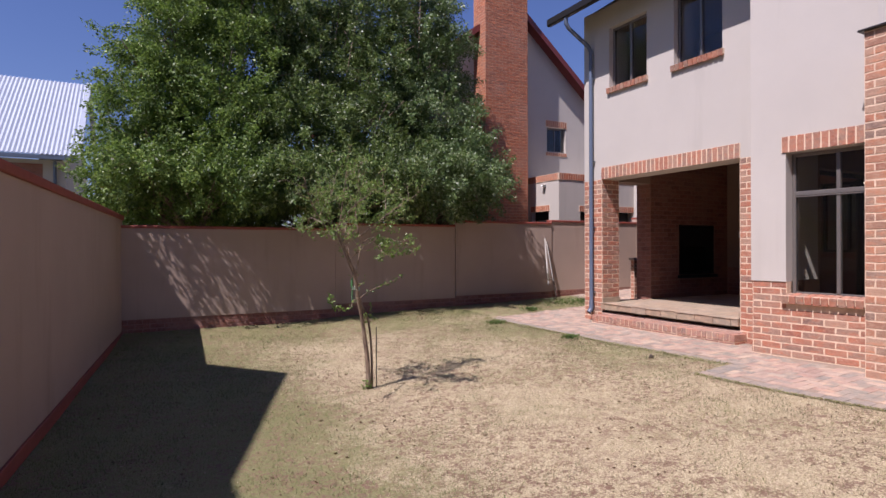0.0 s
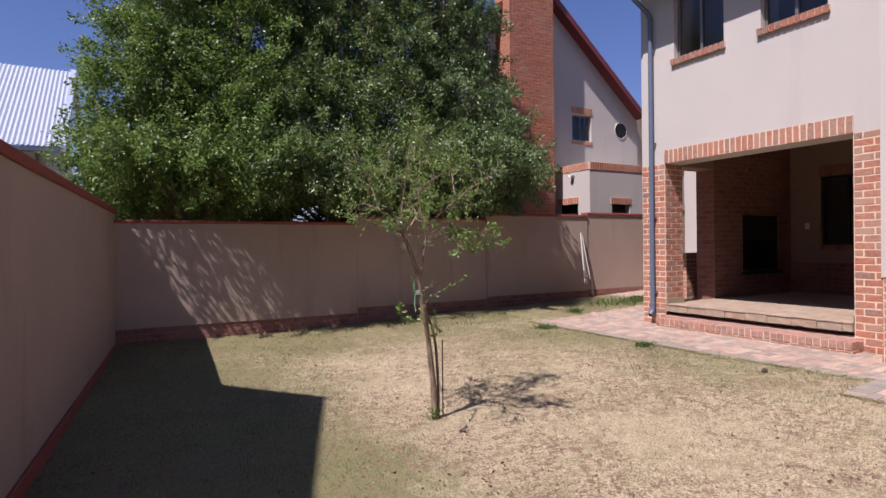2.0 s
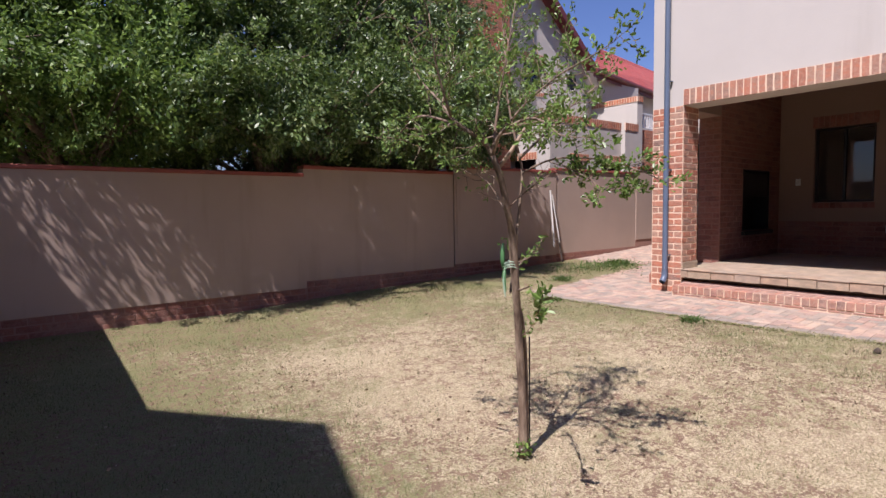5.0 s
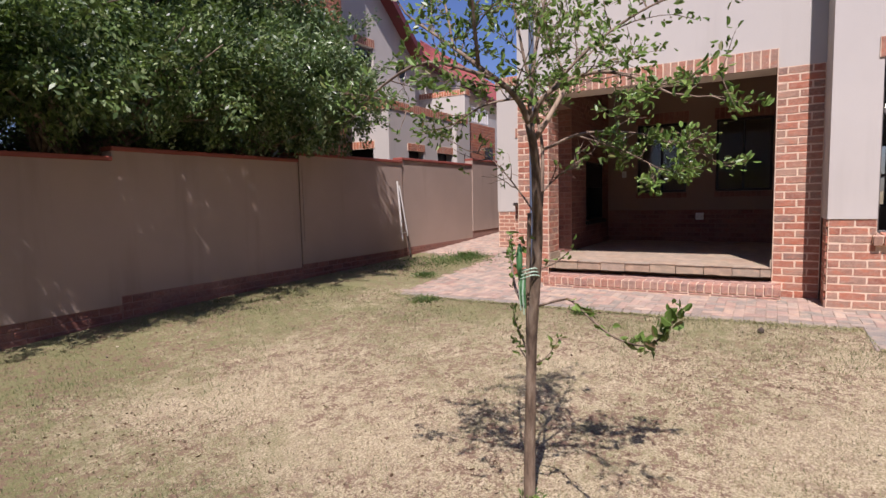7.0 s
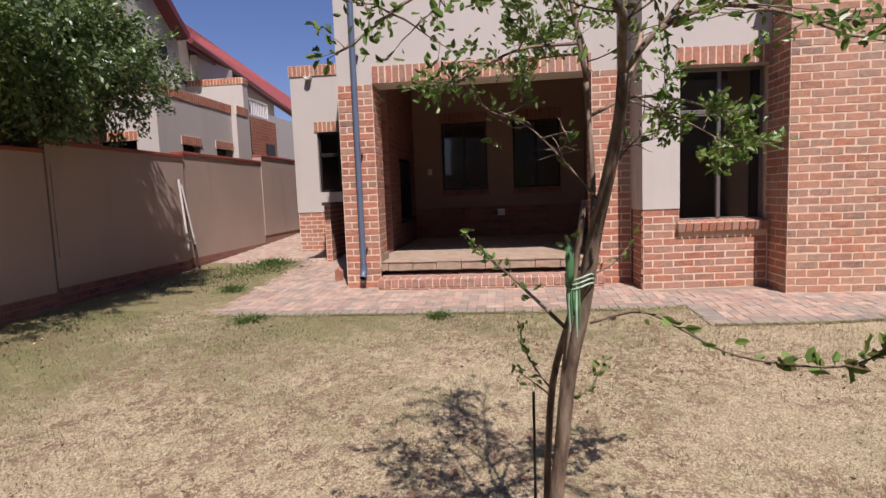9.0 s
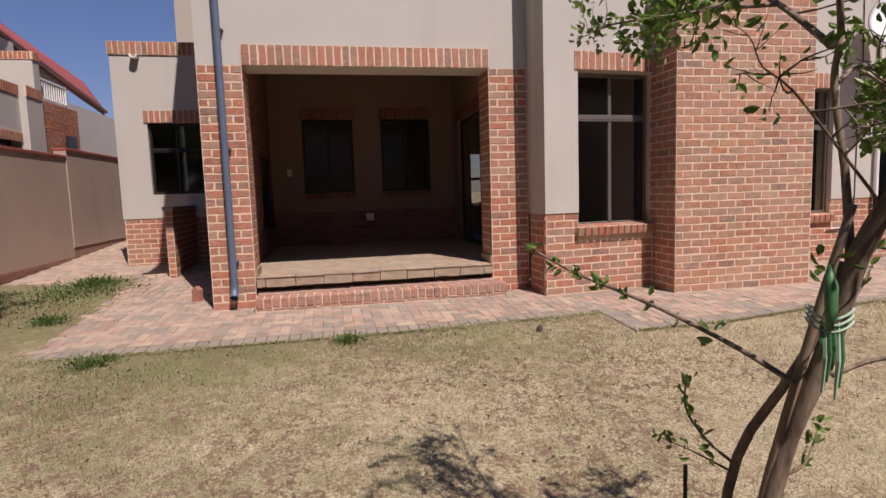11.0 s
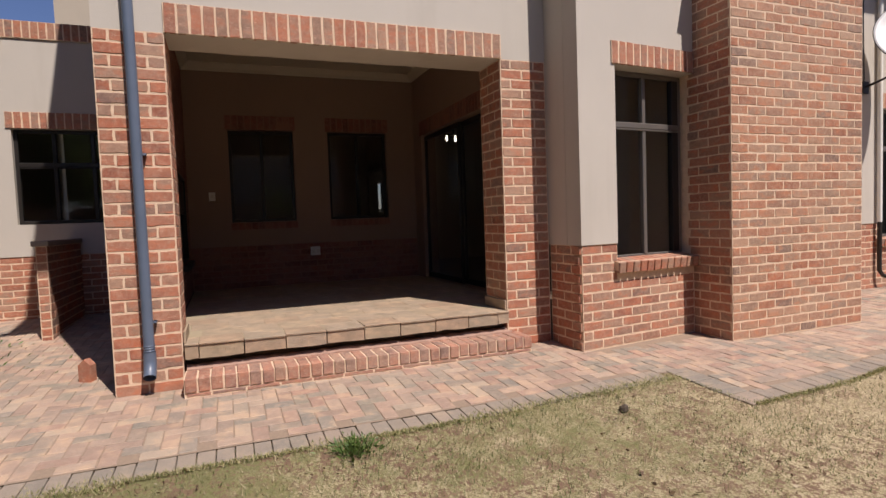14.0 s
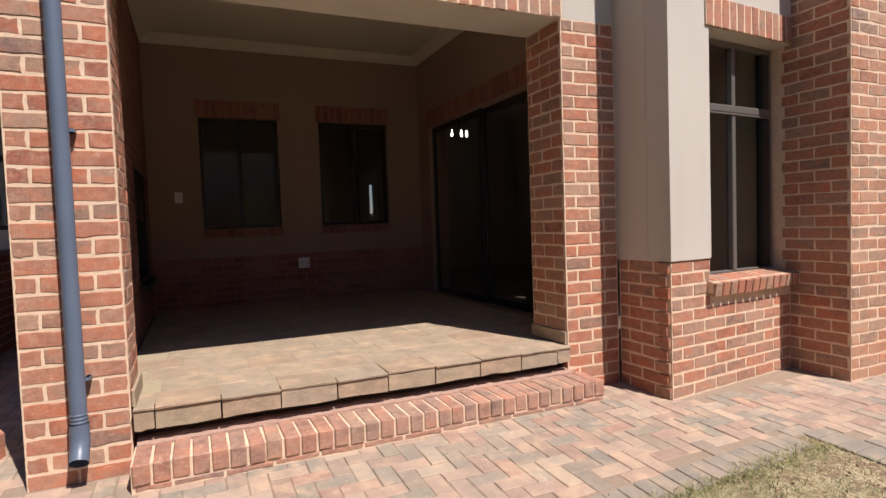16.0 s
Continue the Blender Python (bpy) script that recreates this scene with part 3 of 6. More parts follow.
box_above = wall("wall_box_south", PLASTER, "beige plastered upper wall above the brick bay", BX, BX + 0.3, 0.5, 2.8, 4.1, TOP,
                 [(BX - 1, BX + 1, 1.2, 2.62, 4.4, 5.9)])
# brick bay
bay = wall("wall_brick_bay", MORTAR, "tall face-brick bay projecting from the house", CX, DX + 0.3, 0.84, 2.799, GROUND_F, 4.2)
cb = Builder()
cb.box(CX - 0.05, BX + 0.0, 0.8, 2.85, 4.2, 4.225, 0.005)
structure("coping_bay", cb, FRAME_DARK, "thin dark metal coping on the brick bay")
# recessed wall with the dish
dish_wall = wall("wall_recess", PLASTER, "beige plastered recessed wall", DX, DX + 0.3, -8.0, 0.84, PL, TOP,
                 [(DX - 1, DX + 1, -0.89, 0.2, PL - 0.3, 2.99), (DX - 1, DX + 1, -3.4, -1.75, PL - 0.3, 2.99)])
dish_low = wall("wall_recess_base", MORTAR, "red brick base of the recessed wall", DX + 0.014, DX + 0.3, -8.0, 0.839, GROUND_F, PL - 0.001,
                [(DX - 1, DX + 1, -0.89, 0.2, 1.03, 2.0), (DX - 1, DX + 1, -3.4, -1.75, 1.03, 2.0)])
# annexe
AX, AY, ATOP = 11.42, 10.63, 4.17
annexe = wall("wall_annexe", PLASTER, "beige plastered single-storey annexe wall", AX, AX + 0.25, 8.38, AY, PL, ATOP, [(AX - 1, AX + 1, 8.72, 10.1, 1.69, 2.98)])
annexe_low = wall("wall_annexe_base", MORTAR, "red brick base of the annexe", AX + 0.014, AX + 0.25, 8.38, AY - 0.014, 0.2, PL - 0.001)
wall("wall_annexe_north", PLASTER, "beige plastered annexe side wall", AX + 0.25, 20.0, AY - 0.25, AY, PL, ATOP)
wall("wall_annexe_north_base", MORTAR, "red brick base of the annexe side", AX + 0.25, 20.0, AY - 0.25, AY - 0.014, 0.2, PL - 0.001)
an_par = wall("parapet_annexe", MORTAR, "soldier course of orange-red bricks on the annexe parapet", AX - 0.02, AX + 0.25, 8.38, AY + 0.02, ATOP + 0.001, ATOP + 0.23)
wall("parapet_annexe_side", MORTAR, "brick parapet", AX + 0.251, 20.0, AY - 0.25, AY + 0.02, ATOP + 0.001, ATOP + 0.23)
wall("roof_annexe", GREY_ROOF, "flat roof of the annexe", AX + 0.25, 20.0, 8.38, AY - 0.25, ATOP - 0.15, ATOP)
# patio shell
FLOOR = 0.62
BACK = 11.45
back_wall = wall("wall_patio_back", PLASTER_SHADED, "shaded beige plastered back wall of the patio", BACK, BACK + 0.25, 4.2, 8.379, PL, 4.05,
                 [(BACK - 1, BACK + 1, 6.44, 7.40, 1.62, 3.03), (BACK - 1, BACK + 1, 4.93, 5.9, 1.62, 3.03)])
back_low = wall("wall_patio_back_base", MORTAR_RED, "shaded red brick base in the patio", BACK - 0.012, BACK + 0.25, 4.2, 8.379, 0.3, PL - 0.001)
south_wall = wall("wall_patio_side", PLASTER_SHADED, "shaded patio wall with a sliding door", F + THICK, BACK - 0.013, 4.2, 4.44, 0.3, 4.05,
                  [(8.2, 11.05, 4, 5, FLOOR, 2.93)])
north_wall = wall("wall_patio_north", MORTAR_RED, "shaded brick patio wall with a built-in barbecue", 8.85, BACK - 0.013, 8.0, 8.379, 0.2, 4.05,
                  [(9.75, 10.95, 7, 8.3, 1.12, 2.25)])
wall("beam_patio_north", PLASTER_SHADED, "beam over the side opening of the patio", F + THICK, 8.849, 8.0, 8.379, HEAD, 4.05)
slab = wall("floor_patio", SOIL_BED, "raised patio floor", F + 0.09, BACK, 4.44, 8.0, 0.1, FLOOR - 0.006)
slab_n = wall("floor_patio_edge", SAND, "patio floor under the side opening", F + THICK + 0.001, 8.849, 8.001, 8.379, 0.1, FLOOR - 0.03)
ceil = wall("ceiling_patio", CEILING, "pale patio ceiling", F + THICK + 0.001, BACK, 4.44, 8.0, 4.0, 4.04)
corn = Builder()
x0, x1, y0, y1, zc = F + THICK, BACK, 4.44, 8.0, 4.0
for (xa, xb, ya, yb, ax) in ((x0, x1, y0, y0, "x"), (x0, x1, y1, y1, "x"), (x0, x0, y0, y1, "y"), (x1, x1, y0, y1, "y")):
    if ax == "x":
        s = 1 if ya == y0 else -1
        corn.prism([(ya, zc), (ya + s * 0.11, zc), (ya + s * 0.10, zc - 0.02), (ya + s * 0.04, zc - 0.07), (ya + s * 0.02, zc - 0.11), (ya, zc - 0.11)], "x", xa, xb)
    else:
        s = 1 if xa == x0 else -1
        corn.prism([(xa, zc), (xa + s * 0.11, zc), (xa + s * 0.10, zc - 0.02), (xa + s * 0.04, zc - 0.07), (xa + s * 0.02, zc - 0.11), (xa, zc - 0.11)], "y", ya, yb)
structure("cornice_patio", corn, CEILING, "moulded plaster cornice")
# rest of the shell, roofs and rooms behind the windows
wall("wall_upper_north", PLASTER, "beige plastered side wall of the upper storey", F + THICK, 20.0, 8.1, 8.38, 4.06, TOP)
wall("floor_upper", CEILING, "upper floor", DX + 0.31, 14.0, -8.0, 8.1, 4.06, 4.3)
wall("wall_room_east", ROOM, "far wall of the rooms", 15.0, 15.2, -8.0, 10.3, 0.3, TOP, [(14, 16, 4.02, 4.19, 1.8, 2.5), (14, 16, 2.7, 3.3, 1.2, 2.6)])
wall("floor_rooms", ROOM_FLOOR, "dark tiled room floor", DX + 0.31, 15.0, -8.0, 4.079, 0.3, 0.6)
wall("floor_bay", ROOM_FLOOR, "dark tiled floor behind the tall window", BX + 0.35, DX + 0.3, 2.87, 4.079, 0.3, 0.6)
wall("floor_kitchen", ROOM_FLOOR, "dark tiled kitchen floor", BACK + 0.26, 15.0, 4.2, 10.3, 0.3, 0.6)
wall("wall_room_south", ROOM, "room wall", DX + 0.3, 15.0, -8.2, -8.0, 0.3, TOP)
wall("wall_room_cross", ROOM, "room wall", DX + 0.3, 15.0, 0.5, 0.6, 0.6, 4.05)
wall("wall_room_divide", ROOM, "room wall", BACK + 0.26, 15.0, 4.2, 4.4, 0.6, 4.05, [(13.7, 14.9, 4, 5, 0.6, 2.7)])
wall("wall_upper_divide", ROOM, "dim upper room wall", 10.5, 10.6, -8.0, 8.1, 4.3, TOP)
rb = Builder()
rb.prism([(6.72, 6.42), (6.72, 6.50), (11.5, 9.6), (16.5, 6.5), (16.5, 6.42), (11.5, 9.45)], "y", -9.0, 8.62)
structure("roof", rb, GREY_ROOF, "dark pitched roof with overhanging eaves")
gb2 = Builder()
gb2.box(F, 15.0, 8.1, 8.38, TOP, TOP + 0.02)
gb2.prism([(F, TOP), (11.5, 9.3), (15.0, TOP)], "y", 8.12, 8.38)
structure("gable_north", gb2, PLASTER, "plastered gable")
gut = thing("gutter", "dark grey metal gutter under the eaves", "gutter")
g = Builder()
g.prism([(6.60, 6.50), (6.60, 6.38), (6.63, 6.36), (6.69, 6.36), (6.72, 6.38), (6.72, 6.50), (6.71, 6.50), (6.71, 6.385), (6.61, 6.385), (6.61, 6.50)], "y", -9.0, 8.70)
piece("channel", g, FRAME_DARK, gut)

# patio step, nosing and tiles are laid further down
step = wall("step_patio", MORTAR, "brick-on-edge step in front of the patio", 7.045, F + 0.02, 4.80, 7.87, 0.1, 0.392)

# ---- windows and doors ----
def window(name, label, plane, a0, a1, z0, z1, uprights=(), rails=(), group="house windows", depth=0.06, mat=FRAME, opener=None):
    """A window in a wall that faces -x: frame, mullions, rails and panes; plane is the frame's outer face."""
    w = thing(name, label, "window", group)
    t = 0.045
    fr = Builder()
    fr.box(plane, plane + depth, a0, a0 + t, z0, z1, 0.004)
    fr.box(plane, plane + depth, a1 - t, a1, z0, z1, 0.004)
    fr.box(plane + 0.001, plane + depth - 0.001, a0 + t, a1 - t, z0, z0 + t, 0.004)
    fr.box(plane + 0.001, plane + depth - 0.001, a0 + t, a1 - t, z1 - t, z1, 0.004)
    piece("frame", fr, mat, w)
    for u in uprights:
        m = Builder()
        m.box(plane - 0.008, plane + depth - 0.005, u - 0.024, u + 0.024, z0 + t, z1 - t, 0.005)
        piece("mullion", m, mat, w)
    for r in rails:
        m = Builder()
        m.box(plane - 0.012, plane + depth - 0.002, a0 + t, a1 - t, r - 0.03, r + 0.03, 0.006)
        m.box(plane - 0.018, plane + 0.012, a0 + t + 0.01, a1 - t - 0.01, r - 0.05, r - 0.036, 0.003)
        piece("transom", m, mat, w)
    us = [a0 + t, *uprights, a1 - t]
    rs = [z0 + t, *rails, z1 - t]
    for i in range(len(us) - 1):
        for j in range(len(rs) - 1):
            p = Builder()
            p.box(plane + depth * 0.5, plane + depth * 0.5 + 0.005, us[i] + 0.003, us[i + 1] - 0.003, rs[j] + 0.003, rs[j + 1] - 0.003)
            ob = piece("pane", p, GLASS, w)
            ob.visible_shadow = False
    return w


tall = window("tall_window", "tall bronze aluminium window with a transom above two panes", BX + 0.17, 2.79, 3.9, 1.075, 3.0, (3.345,), (2.455,))
jamb = Builder()
jamb.box(BX + 0.162, BX + 0.225, 2.837, 2.93, 1.12, 2.955, 0.003)
piece("jamb", jamb, FRAME_DARK, tall, "dark inner jamb")
wall("wall_bay_lining", ROOM, "plastered inside of the bay wall", BX + 0.36, DX + 0.3, 2.801, 2.86, 0.6, 4.05)
window("upper_window", "upper bronze-framed window with two tall panes", F + 0.1, 6.72, 7.66, 4.915, 6.095, (7.19,), ())
window("upper_window", "upper bronze-framed window with two tall panes", F + 0.1, 5.19, 6.12, 4.915, 6.095, (5.65,), ())
window("bay_window", "upper window above the brick bay", BX + 0.08, 1.2, 2.62, 4.405, 5.895, (1.9,), (4.75,))
window("narrow_window", "bronze aluminium window beside the brick bay", DX + 0.09, -0.89, 0.2, 1.035, 2.985, (-0.35,), (2.4,))
window("tall_window", "tall bronze aluminium window near the downpipe", DX + 0.09, -3.4, -1.75, 1.035, 2.985, (-2.2, -2.8), (2.4,))
window("patio_window", "dark timber window in the shaded patio wall", BACK + 0.06, 6.44, 7.40, 1.625, 3.025, (6.92,), (), mat=FRAME_DARK)
window("patio_window", "dark timber window in the shaded patio wall", BACK + 0.06, 4.93, 5.9, 1.625, 3.025, (5.42,), (), mat=FRAME_DARK)
window("annexe_window", "dark aluminium window of the annexe", AX + 0.08, 8.72, 10.1, 1.695, 2.975, (9.18, 9.64), (2.5,), mat=FRAME_DARK)
window("east_window", "small far window of the room", 15.06, 4.025, 4.185, 1.805, 2.495, (), (), mat=FRAME)
window("east_window", "far glazed opening of the room", 15.06, 2.705, 3.295, 1.205, 2.595, (), (1.9,), mat=FRAME)

slide = thing("sliding_door", "dark aluminium glazed sliding patio door", "sliding door")
ya = 4.30
for x0_, x1_, yy in ((8.2, 9.68, 0.0), (9.62, 11.05, 0.05)):
    leaf = Builder()
    leaf.box(x0_, x0_ + 0.06, ya + yy, ya + yy + 0.04, FLOOR + 0.01, 2.92, 0.004)
    leaf.box(x1_ - 0.06, x1_, ya + yy, ya + yy + 0.04, FLOOR + 0.01, 2.92, 0.004)
    leaf.box(x0_ + 0.06, x1_ - 0.06, ya + yy + 0.001, ya + yy + 0.039, FLOOR + 0.01, FLOOR + 0.09, 0.004)
    leaf.box(x0_ + 0.06, x1_ - 0.06, ya + yy + 0.001, ya + yy + 0.039, 2.85, 2.92, 0.004)
    lf = piece("door_leaf", leaf, FRAME_DARK, slide)
    pn = Builder()
    pn.box(x0_ + 0.06, x1_ - 0.06, ya + yy + 0.018, ya + yy + 0.023, FLOOR + 0.09, 2.85)
    piece("pane", pn, GLASS, lf).visible_shadow = False
hd = Builder()
hd.box(8.27, 8.295, ya + 0.04, ya + 0.075, 1.5, 1.75, 0.005)
piece("handle", hd, STEEL, slide)

# socket and switch
sk = thing("wall_socket", "white double socket low on the patio back wall", "socket")
b = Builder()
b.box(BACK - 0.035, BACK - 0.012, 6.10, 6.25, 1.06, 1.20, 0.005)
piece("plate", b, WHITE, sk)
for yy in (6.14, 6.21):
    b = Builder()
    b.box(BACK - 0.039, BACK - 0.034, yy - 0.02, yy + 0.02, 1.1, 1.15, 0.002)
    piece("outlet", b, STEEL, sk)
sw = thing("light_switch", "white light switch on the patio back wall", "switch")
b = Builder()
b.box(BACK - 0.012, BACK + 0.0, 7.62, 7.71, 1.96, 2.09, 0.004)
piece("plate", b, WHITE, sw)
b = Builder()
b.box(BACK - 0.017, BACK - 0.011, 7.645, 7.685, 2.0, 2.05, 0.002)
piece("rocker", b, STEEL, sw)
for xx, yy in ((9.5, 7.25), (9.5, 5.55)):
    dl = thing("downlight", "small recessed ceiling spotlight, off", "downlight", "patio downlights")
    b = Builder()
    b.tube([(xx, yy, 3.985), (xx, yy, 4.001)], 0.05, 16)
    piece("ring", b, STEEL, dl)
    b = Builder()
    b.tube([(xx, yy, 3.982), (xx, yy, 3.986)], 0.035, 16)
    piece("bulb", b, BLACK, dl)

lamp = thing("pendant_lamp", "three-bulb ceiling lamp glowing in the dim living room", "pendant lamp")
b = Builder()
b.tube([(12.5, 3.26, 4.05), (12.5, 3.26, 3.2)], 0.012, 8)
b.tube([(12.5, 3.10, 3.2), (12.5, 3.42, 3.2)], 0.012, 8)
piece("stem", b, BLACK, lamp)
BULB, _nt, _bs = material("glowing_bulb")
_bs.inputs["Emission Color"].default_value = (1, 0.93, 0.8, 1)
_bs.inputs["Emission Strength"].default_value = 6.0
for yy in (3.12, 3.22, 3.40):
    b = Builder()
    b.tube([(12.5, yy, 3.19), (12.5, yy, 3.16), (12.5, yy, 3.12), (12.5, yy, 3.085), (12.5, yy, 3.07)], [0.008, 0.013, 0.021, 0.017, 0.005], 12)
    piece("bulb", b, BULB, lamp, smooth=True)

# barbecue
bq = thing("barbecue", "black steel built-in barbecue in the patio wall", "barbecue")
b = Builder()
for q in (((9.755, 10.945), (8.28, 8.3), (1.125, 2.245)), ((9.755, 9.775), (8.0, 8.28), (1.125, 2.245)), ((10.925, 10.945), (8.0, 8.28), (1.125, 2.245)),
          ((9.775, 10.925), (8.0, 8.28), (2.225, 2.245)), ((9.775, 10.925), (8.0, 8.28), (1.125, 1.145))):
    b.box(*q[0], *q[1], *q[2])
piece("firebox", b, BLACK, bq)
b = Builder()
b.box(9.70, 11.0, 7.93, 7.995, 1.04, 1.11, 0.006)
piece("ledge", b, BLACK, bq)
b = Builder()
b.box(9.8, 10.9, 8.02, 8.035, 1.75, 2.2, 0.004)
piece("hood", b, BLACK, bq)

# downpipe of the front corner
dp = thing("downpipe", "grey-blue round downpipe strapped to the brick pier", "downpipe", "downpipes")
PX, PY = F - 0.062, 8.118
b = Builder()
b.tube([(6.66, PY + 0.05, 6.36), (6.66, PY + 0.05, 6.26), (6.72, PY + 0.04, 6.16), (7.2, PY, 5.86), (PX, PY, 5.76), (PX, PY, 5.7), (PX, PY, 3.2), (PX, PY, 0.62), (PX, PY, 0.56)], 0.041, 16, cap=False)
piece("pipe", b, PIPE, dp, smooth=True)
b = Builder()
b.tube([(PX, PY, 0.595), (PX, PY, 0.53), (PX - 0.01, PY, 0.48), (PX - 0.05, PY, 0.43), (PX - 0.075, PY, 0.405)], [0.048, 0.048, 0.048, 0.047, 0.047], 16, cap=False)
b.tube([(PX, PY, 0.585), (PX, PY, 0.53), (PX - 0.01, PY, 0.482), (PX - 0.05, PY, 0.433), (PX - 0.074, PY, 0.408)], [0.042] * 5, 16, cap=False)
piece("shoe", b, PIPE, dp, smooth=True)
for z in (0.83, 2.15, 3.5, 5.2):
    b = Builder()
    b.box(PX, F + 0.002, PY - 0.065, PY - 0.04, z - 0.008, z + 0.008)
    b.box(PX - 0.005, F + 0.002, PY - 0.06, PY - 0.035, z - 0.008, z + 0.008)
    piece("bracket", b, PIPE, dp)
for z in (0.605, 0.625, 0.645):
    b = Builder()
    b.tube([(PX, PY, z - 0.006), (PX, PY, z), (PX, PY, z + 0.006)], [0.041, 0.046, 0.041], 16, cap=False)
    piece("rib", b, PIPE, dp, smooth=True)
dp2 = thing("downpipe", "dark narrow downpipe beside the recessed window", "downpipe", "downpipes")
b = Builder()
b.tube([(DX - 0.05, -1.69, 1.3), (DX - 0.05, -1.69, 0.55), (DX - 0.08, -1.72, 0.47), (DX - 0.22, -1.85, 0.42)], 0.032, 12, cap=False)
piece("pipe", b, FRAME_DARK, dp2, smooth=True)
b = Builder()
b.tube([(DX - 0.05, -1.69, 6.3), (DX - 0.05, -1.69, 1.28)], 0.034, 12, cap=False)
piece("upper_pipe", b, WHITE, dp2, smooth=True)

# satellite dish
sd = thing("satellite_dish", "grey-white oval satellite dish on a wall arm", "satellite dish")
dish_m = look((7.30, -1.55, 3.88), (2.0, 4.0, 7.5))
b = Builder()
R = 0.47
ringn, seg = 10, 40
vs = [dish_m @ Vector((0, 0, 0))]
for i in range(1, ringn + 1):
    r = R * i / ringn
    for k in range(seg):
        a = 6.28318 * k / seg
        vs.append(dish_m @ Vector((r * math.cos(a), 1.08 * r * math.sin(a), -0.09 * (r / R) ** 2 + 0.0)))
fs = [(0, 1 + k, 1 + (k + 1) % seg) for k in range(seg)]
for i in range(ringn - 1):
    fs += [(1 + i * seg + k, 1 + (i + 1) * seg + k, 1 + (i + 1) * seg + (k + 1) % seg, 1 + i * seg + (k + 1) % seg) for k in range(seg)]
b.add(vs, fs)
refl = piece("reflector", b, DISH, sd, smooth=True)
sol = refl.modifiers.new("thickness", "SOLIDIFY")
sol.thickness = 0.008
b = Builder()
rim = [dish_m @ Vector((R * math.cos(6.28318 * k / 40), 1.08 * R * math.sin(6.28318 * k / 40), -0.09)) for k in range(41)]
b.tube(rim, 0.007, 6, cap=False)
piece("rim", b, FRAME_DARK, sd, smooth=True)
b = Builder()
b.tube([(7.38, -1.52, 3.72), (7.45, -1.47, 3.40), (DX - 0.12, -1.40, 3.30), (DX - 0.02, -1.40, 3.28)], 0.018, 10)
piece("wall_arm", b, FRAME_DARK, sd, smooth=True)
b = Builder()
b.box(DX - 0.03, DX, -1.47, -1.33, 3.18, 3.36, 0.004)
piece("wall_plate", b, FRAME_DARK, sd)
tip = dish_m @ Vector((0.0, -0.33, -0.56))
b = Builder()
b.tube([dish_m @ Vector((0, -0.49, -0.085)), tip], 0.011, 8)
piece("feed_arm", b, BLACK, sd)
b = Builder()
b.tube([tip, tip + (dish_m.to_3x3() @ Vector((0, 0.06, 0.09)))], [0.03, 0.02], 12)
piece("receiver", b, BLACK, sd)
b = Builder()
for k, wd in enumerate((0.028, 0.02, 0.028, 0.03, 0.028)):
    xk = -0.17 + k * 0.04
    for q in ((0.14, 0.148), (0.175, 0.182)):
        b.add([dish_m @ Vector((xk + dx_, yk, -0.09 * ((xk + dx_) ** 2 + (yk / 1.08) ** 2) / R ** 2 - 0.008)) for dx_, yk in ((0, q[0]), (wd, q[0]), (wd, q[1]), (0, q[1]))], [(0, 1, 2, 3)])
    b.add([dish_m @ Vector((xk + dx_, yk, -0.09 * ((xk + dx_) ** 2 + (yk / 1.08) ** 2) / R ** 2 - 0.008)) for dx_, yk in ((0, 0.148), (0.008, 0.148), (0.008, 0.175), (0, 0.175))], [(0, 1, 2, 3)])
piece("lettering", b, BLACK, sd, "dark printed mark")
cab = thing("aerial_cable", "thin dark cables running down the recessed wall", "cable")
b = Builder()
b.tube([(DX - 0.012, -1.33, 6.4), (DX - 0.012, -1.36, 4.5), (DX - 0.015, -1.38, 3.4), (DX - 0.02, -1.25, 2.8), (DX - 0.012, -1.33, 2.2), (DX - 0.008, -1.33, 1.3),
        (DX + 0.003, -1.32, 1.0), (DX - 0.004, -1.22, 0.78), (DX - 0.004, -1.0, 0.74), (DX - 0.004, -0.8, 0.75)], 0.007, 6)
piece("cable", b, BLACK, cab)
b = Builder()
b.tube([(DX - 0.004, -1.28, 1.25), (DX - 0.004, -1.28, 0.95), (DX - 0.004, -1.18, 0.80), (DX - 0.004, -0.9, 0.78)], 0.006, 6)
piece("white_cable", b, WHITE, cab)


def spout(name, x, y, z, r=0.07):
    s = thing(name, "half-round white scupper spout", "roof spout", "roof spouts")
    b = Builder()
    for k in range(9):
        a0_, a1_ = math.pi * (1 + k / 9), math.pi * (1 + (k + 1) / 9)
        ring = []
        for a, rr in ((a0_, r), (a1_, r), (a1_, r - 0.02), (a0_, r - 0.02)):
            ring.append((y + rr * math.cos(a), z + rr * math.sin(a)))
        b.prism(ring, "x", x - 0.14, x + 0.01)
    piece("trough", b, WHITE, s)
    return s


spout("roof_spout", AX, 10.2, 4.16)
spout("roof_spout", CX, 1.83, 4.08)

# low braai-side wall with a capped end
low = wall("wall_low", MORTAR, "low red brick screen wall with a concrete cap", 9.85, AX + 0.01, 9.40, 9.51, 0.2, 1.42)
b = Builder()
b.box(9.81, AX, 9.37, 9.54, 1.42, 1.48, 0.006)
structure("coping_low", b, plain_material("grey_cap", (0.30, 0.26, 0.22), 0.9, vary=0.15), "grey concrete cap")

# loose brick on end
lb = Builder()
lb.prism([(-0.055, 0.0), (0.055, 0.0), (0.055, 0.15), (0.0, 0.2), (-0.055, 0.15)], "y", -0.037, 0.037)
loose = new("loose_brick", lb.mesh("loose_brick", BRICK))
loose.matrix_world = pose(7.9, 8.68, float(slope_z(7.9, 8.68)) - 0.005, 0, 0, 65)
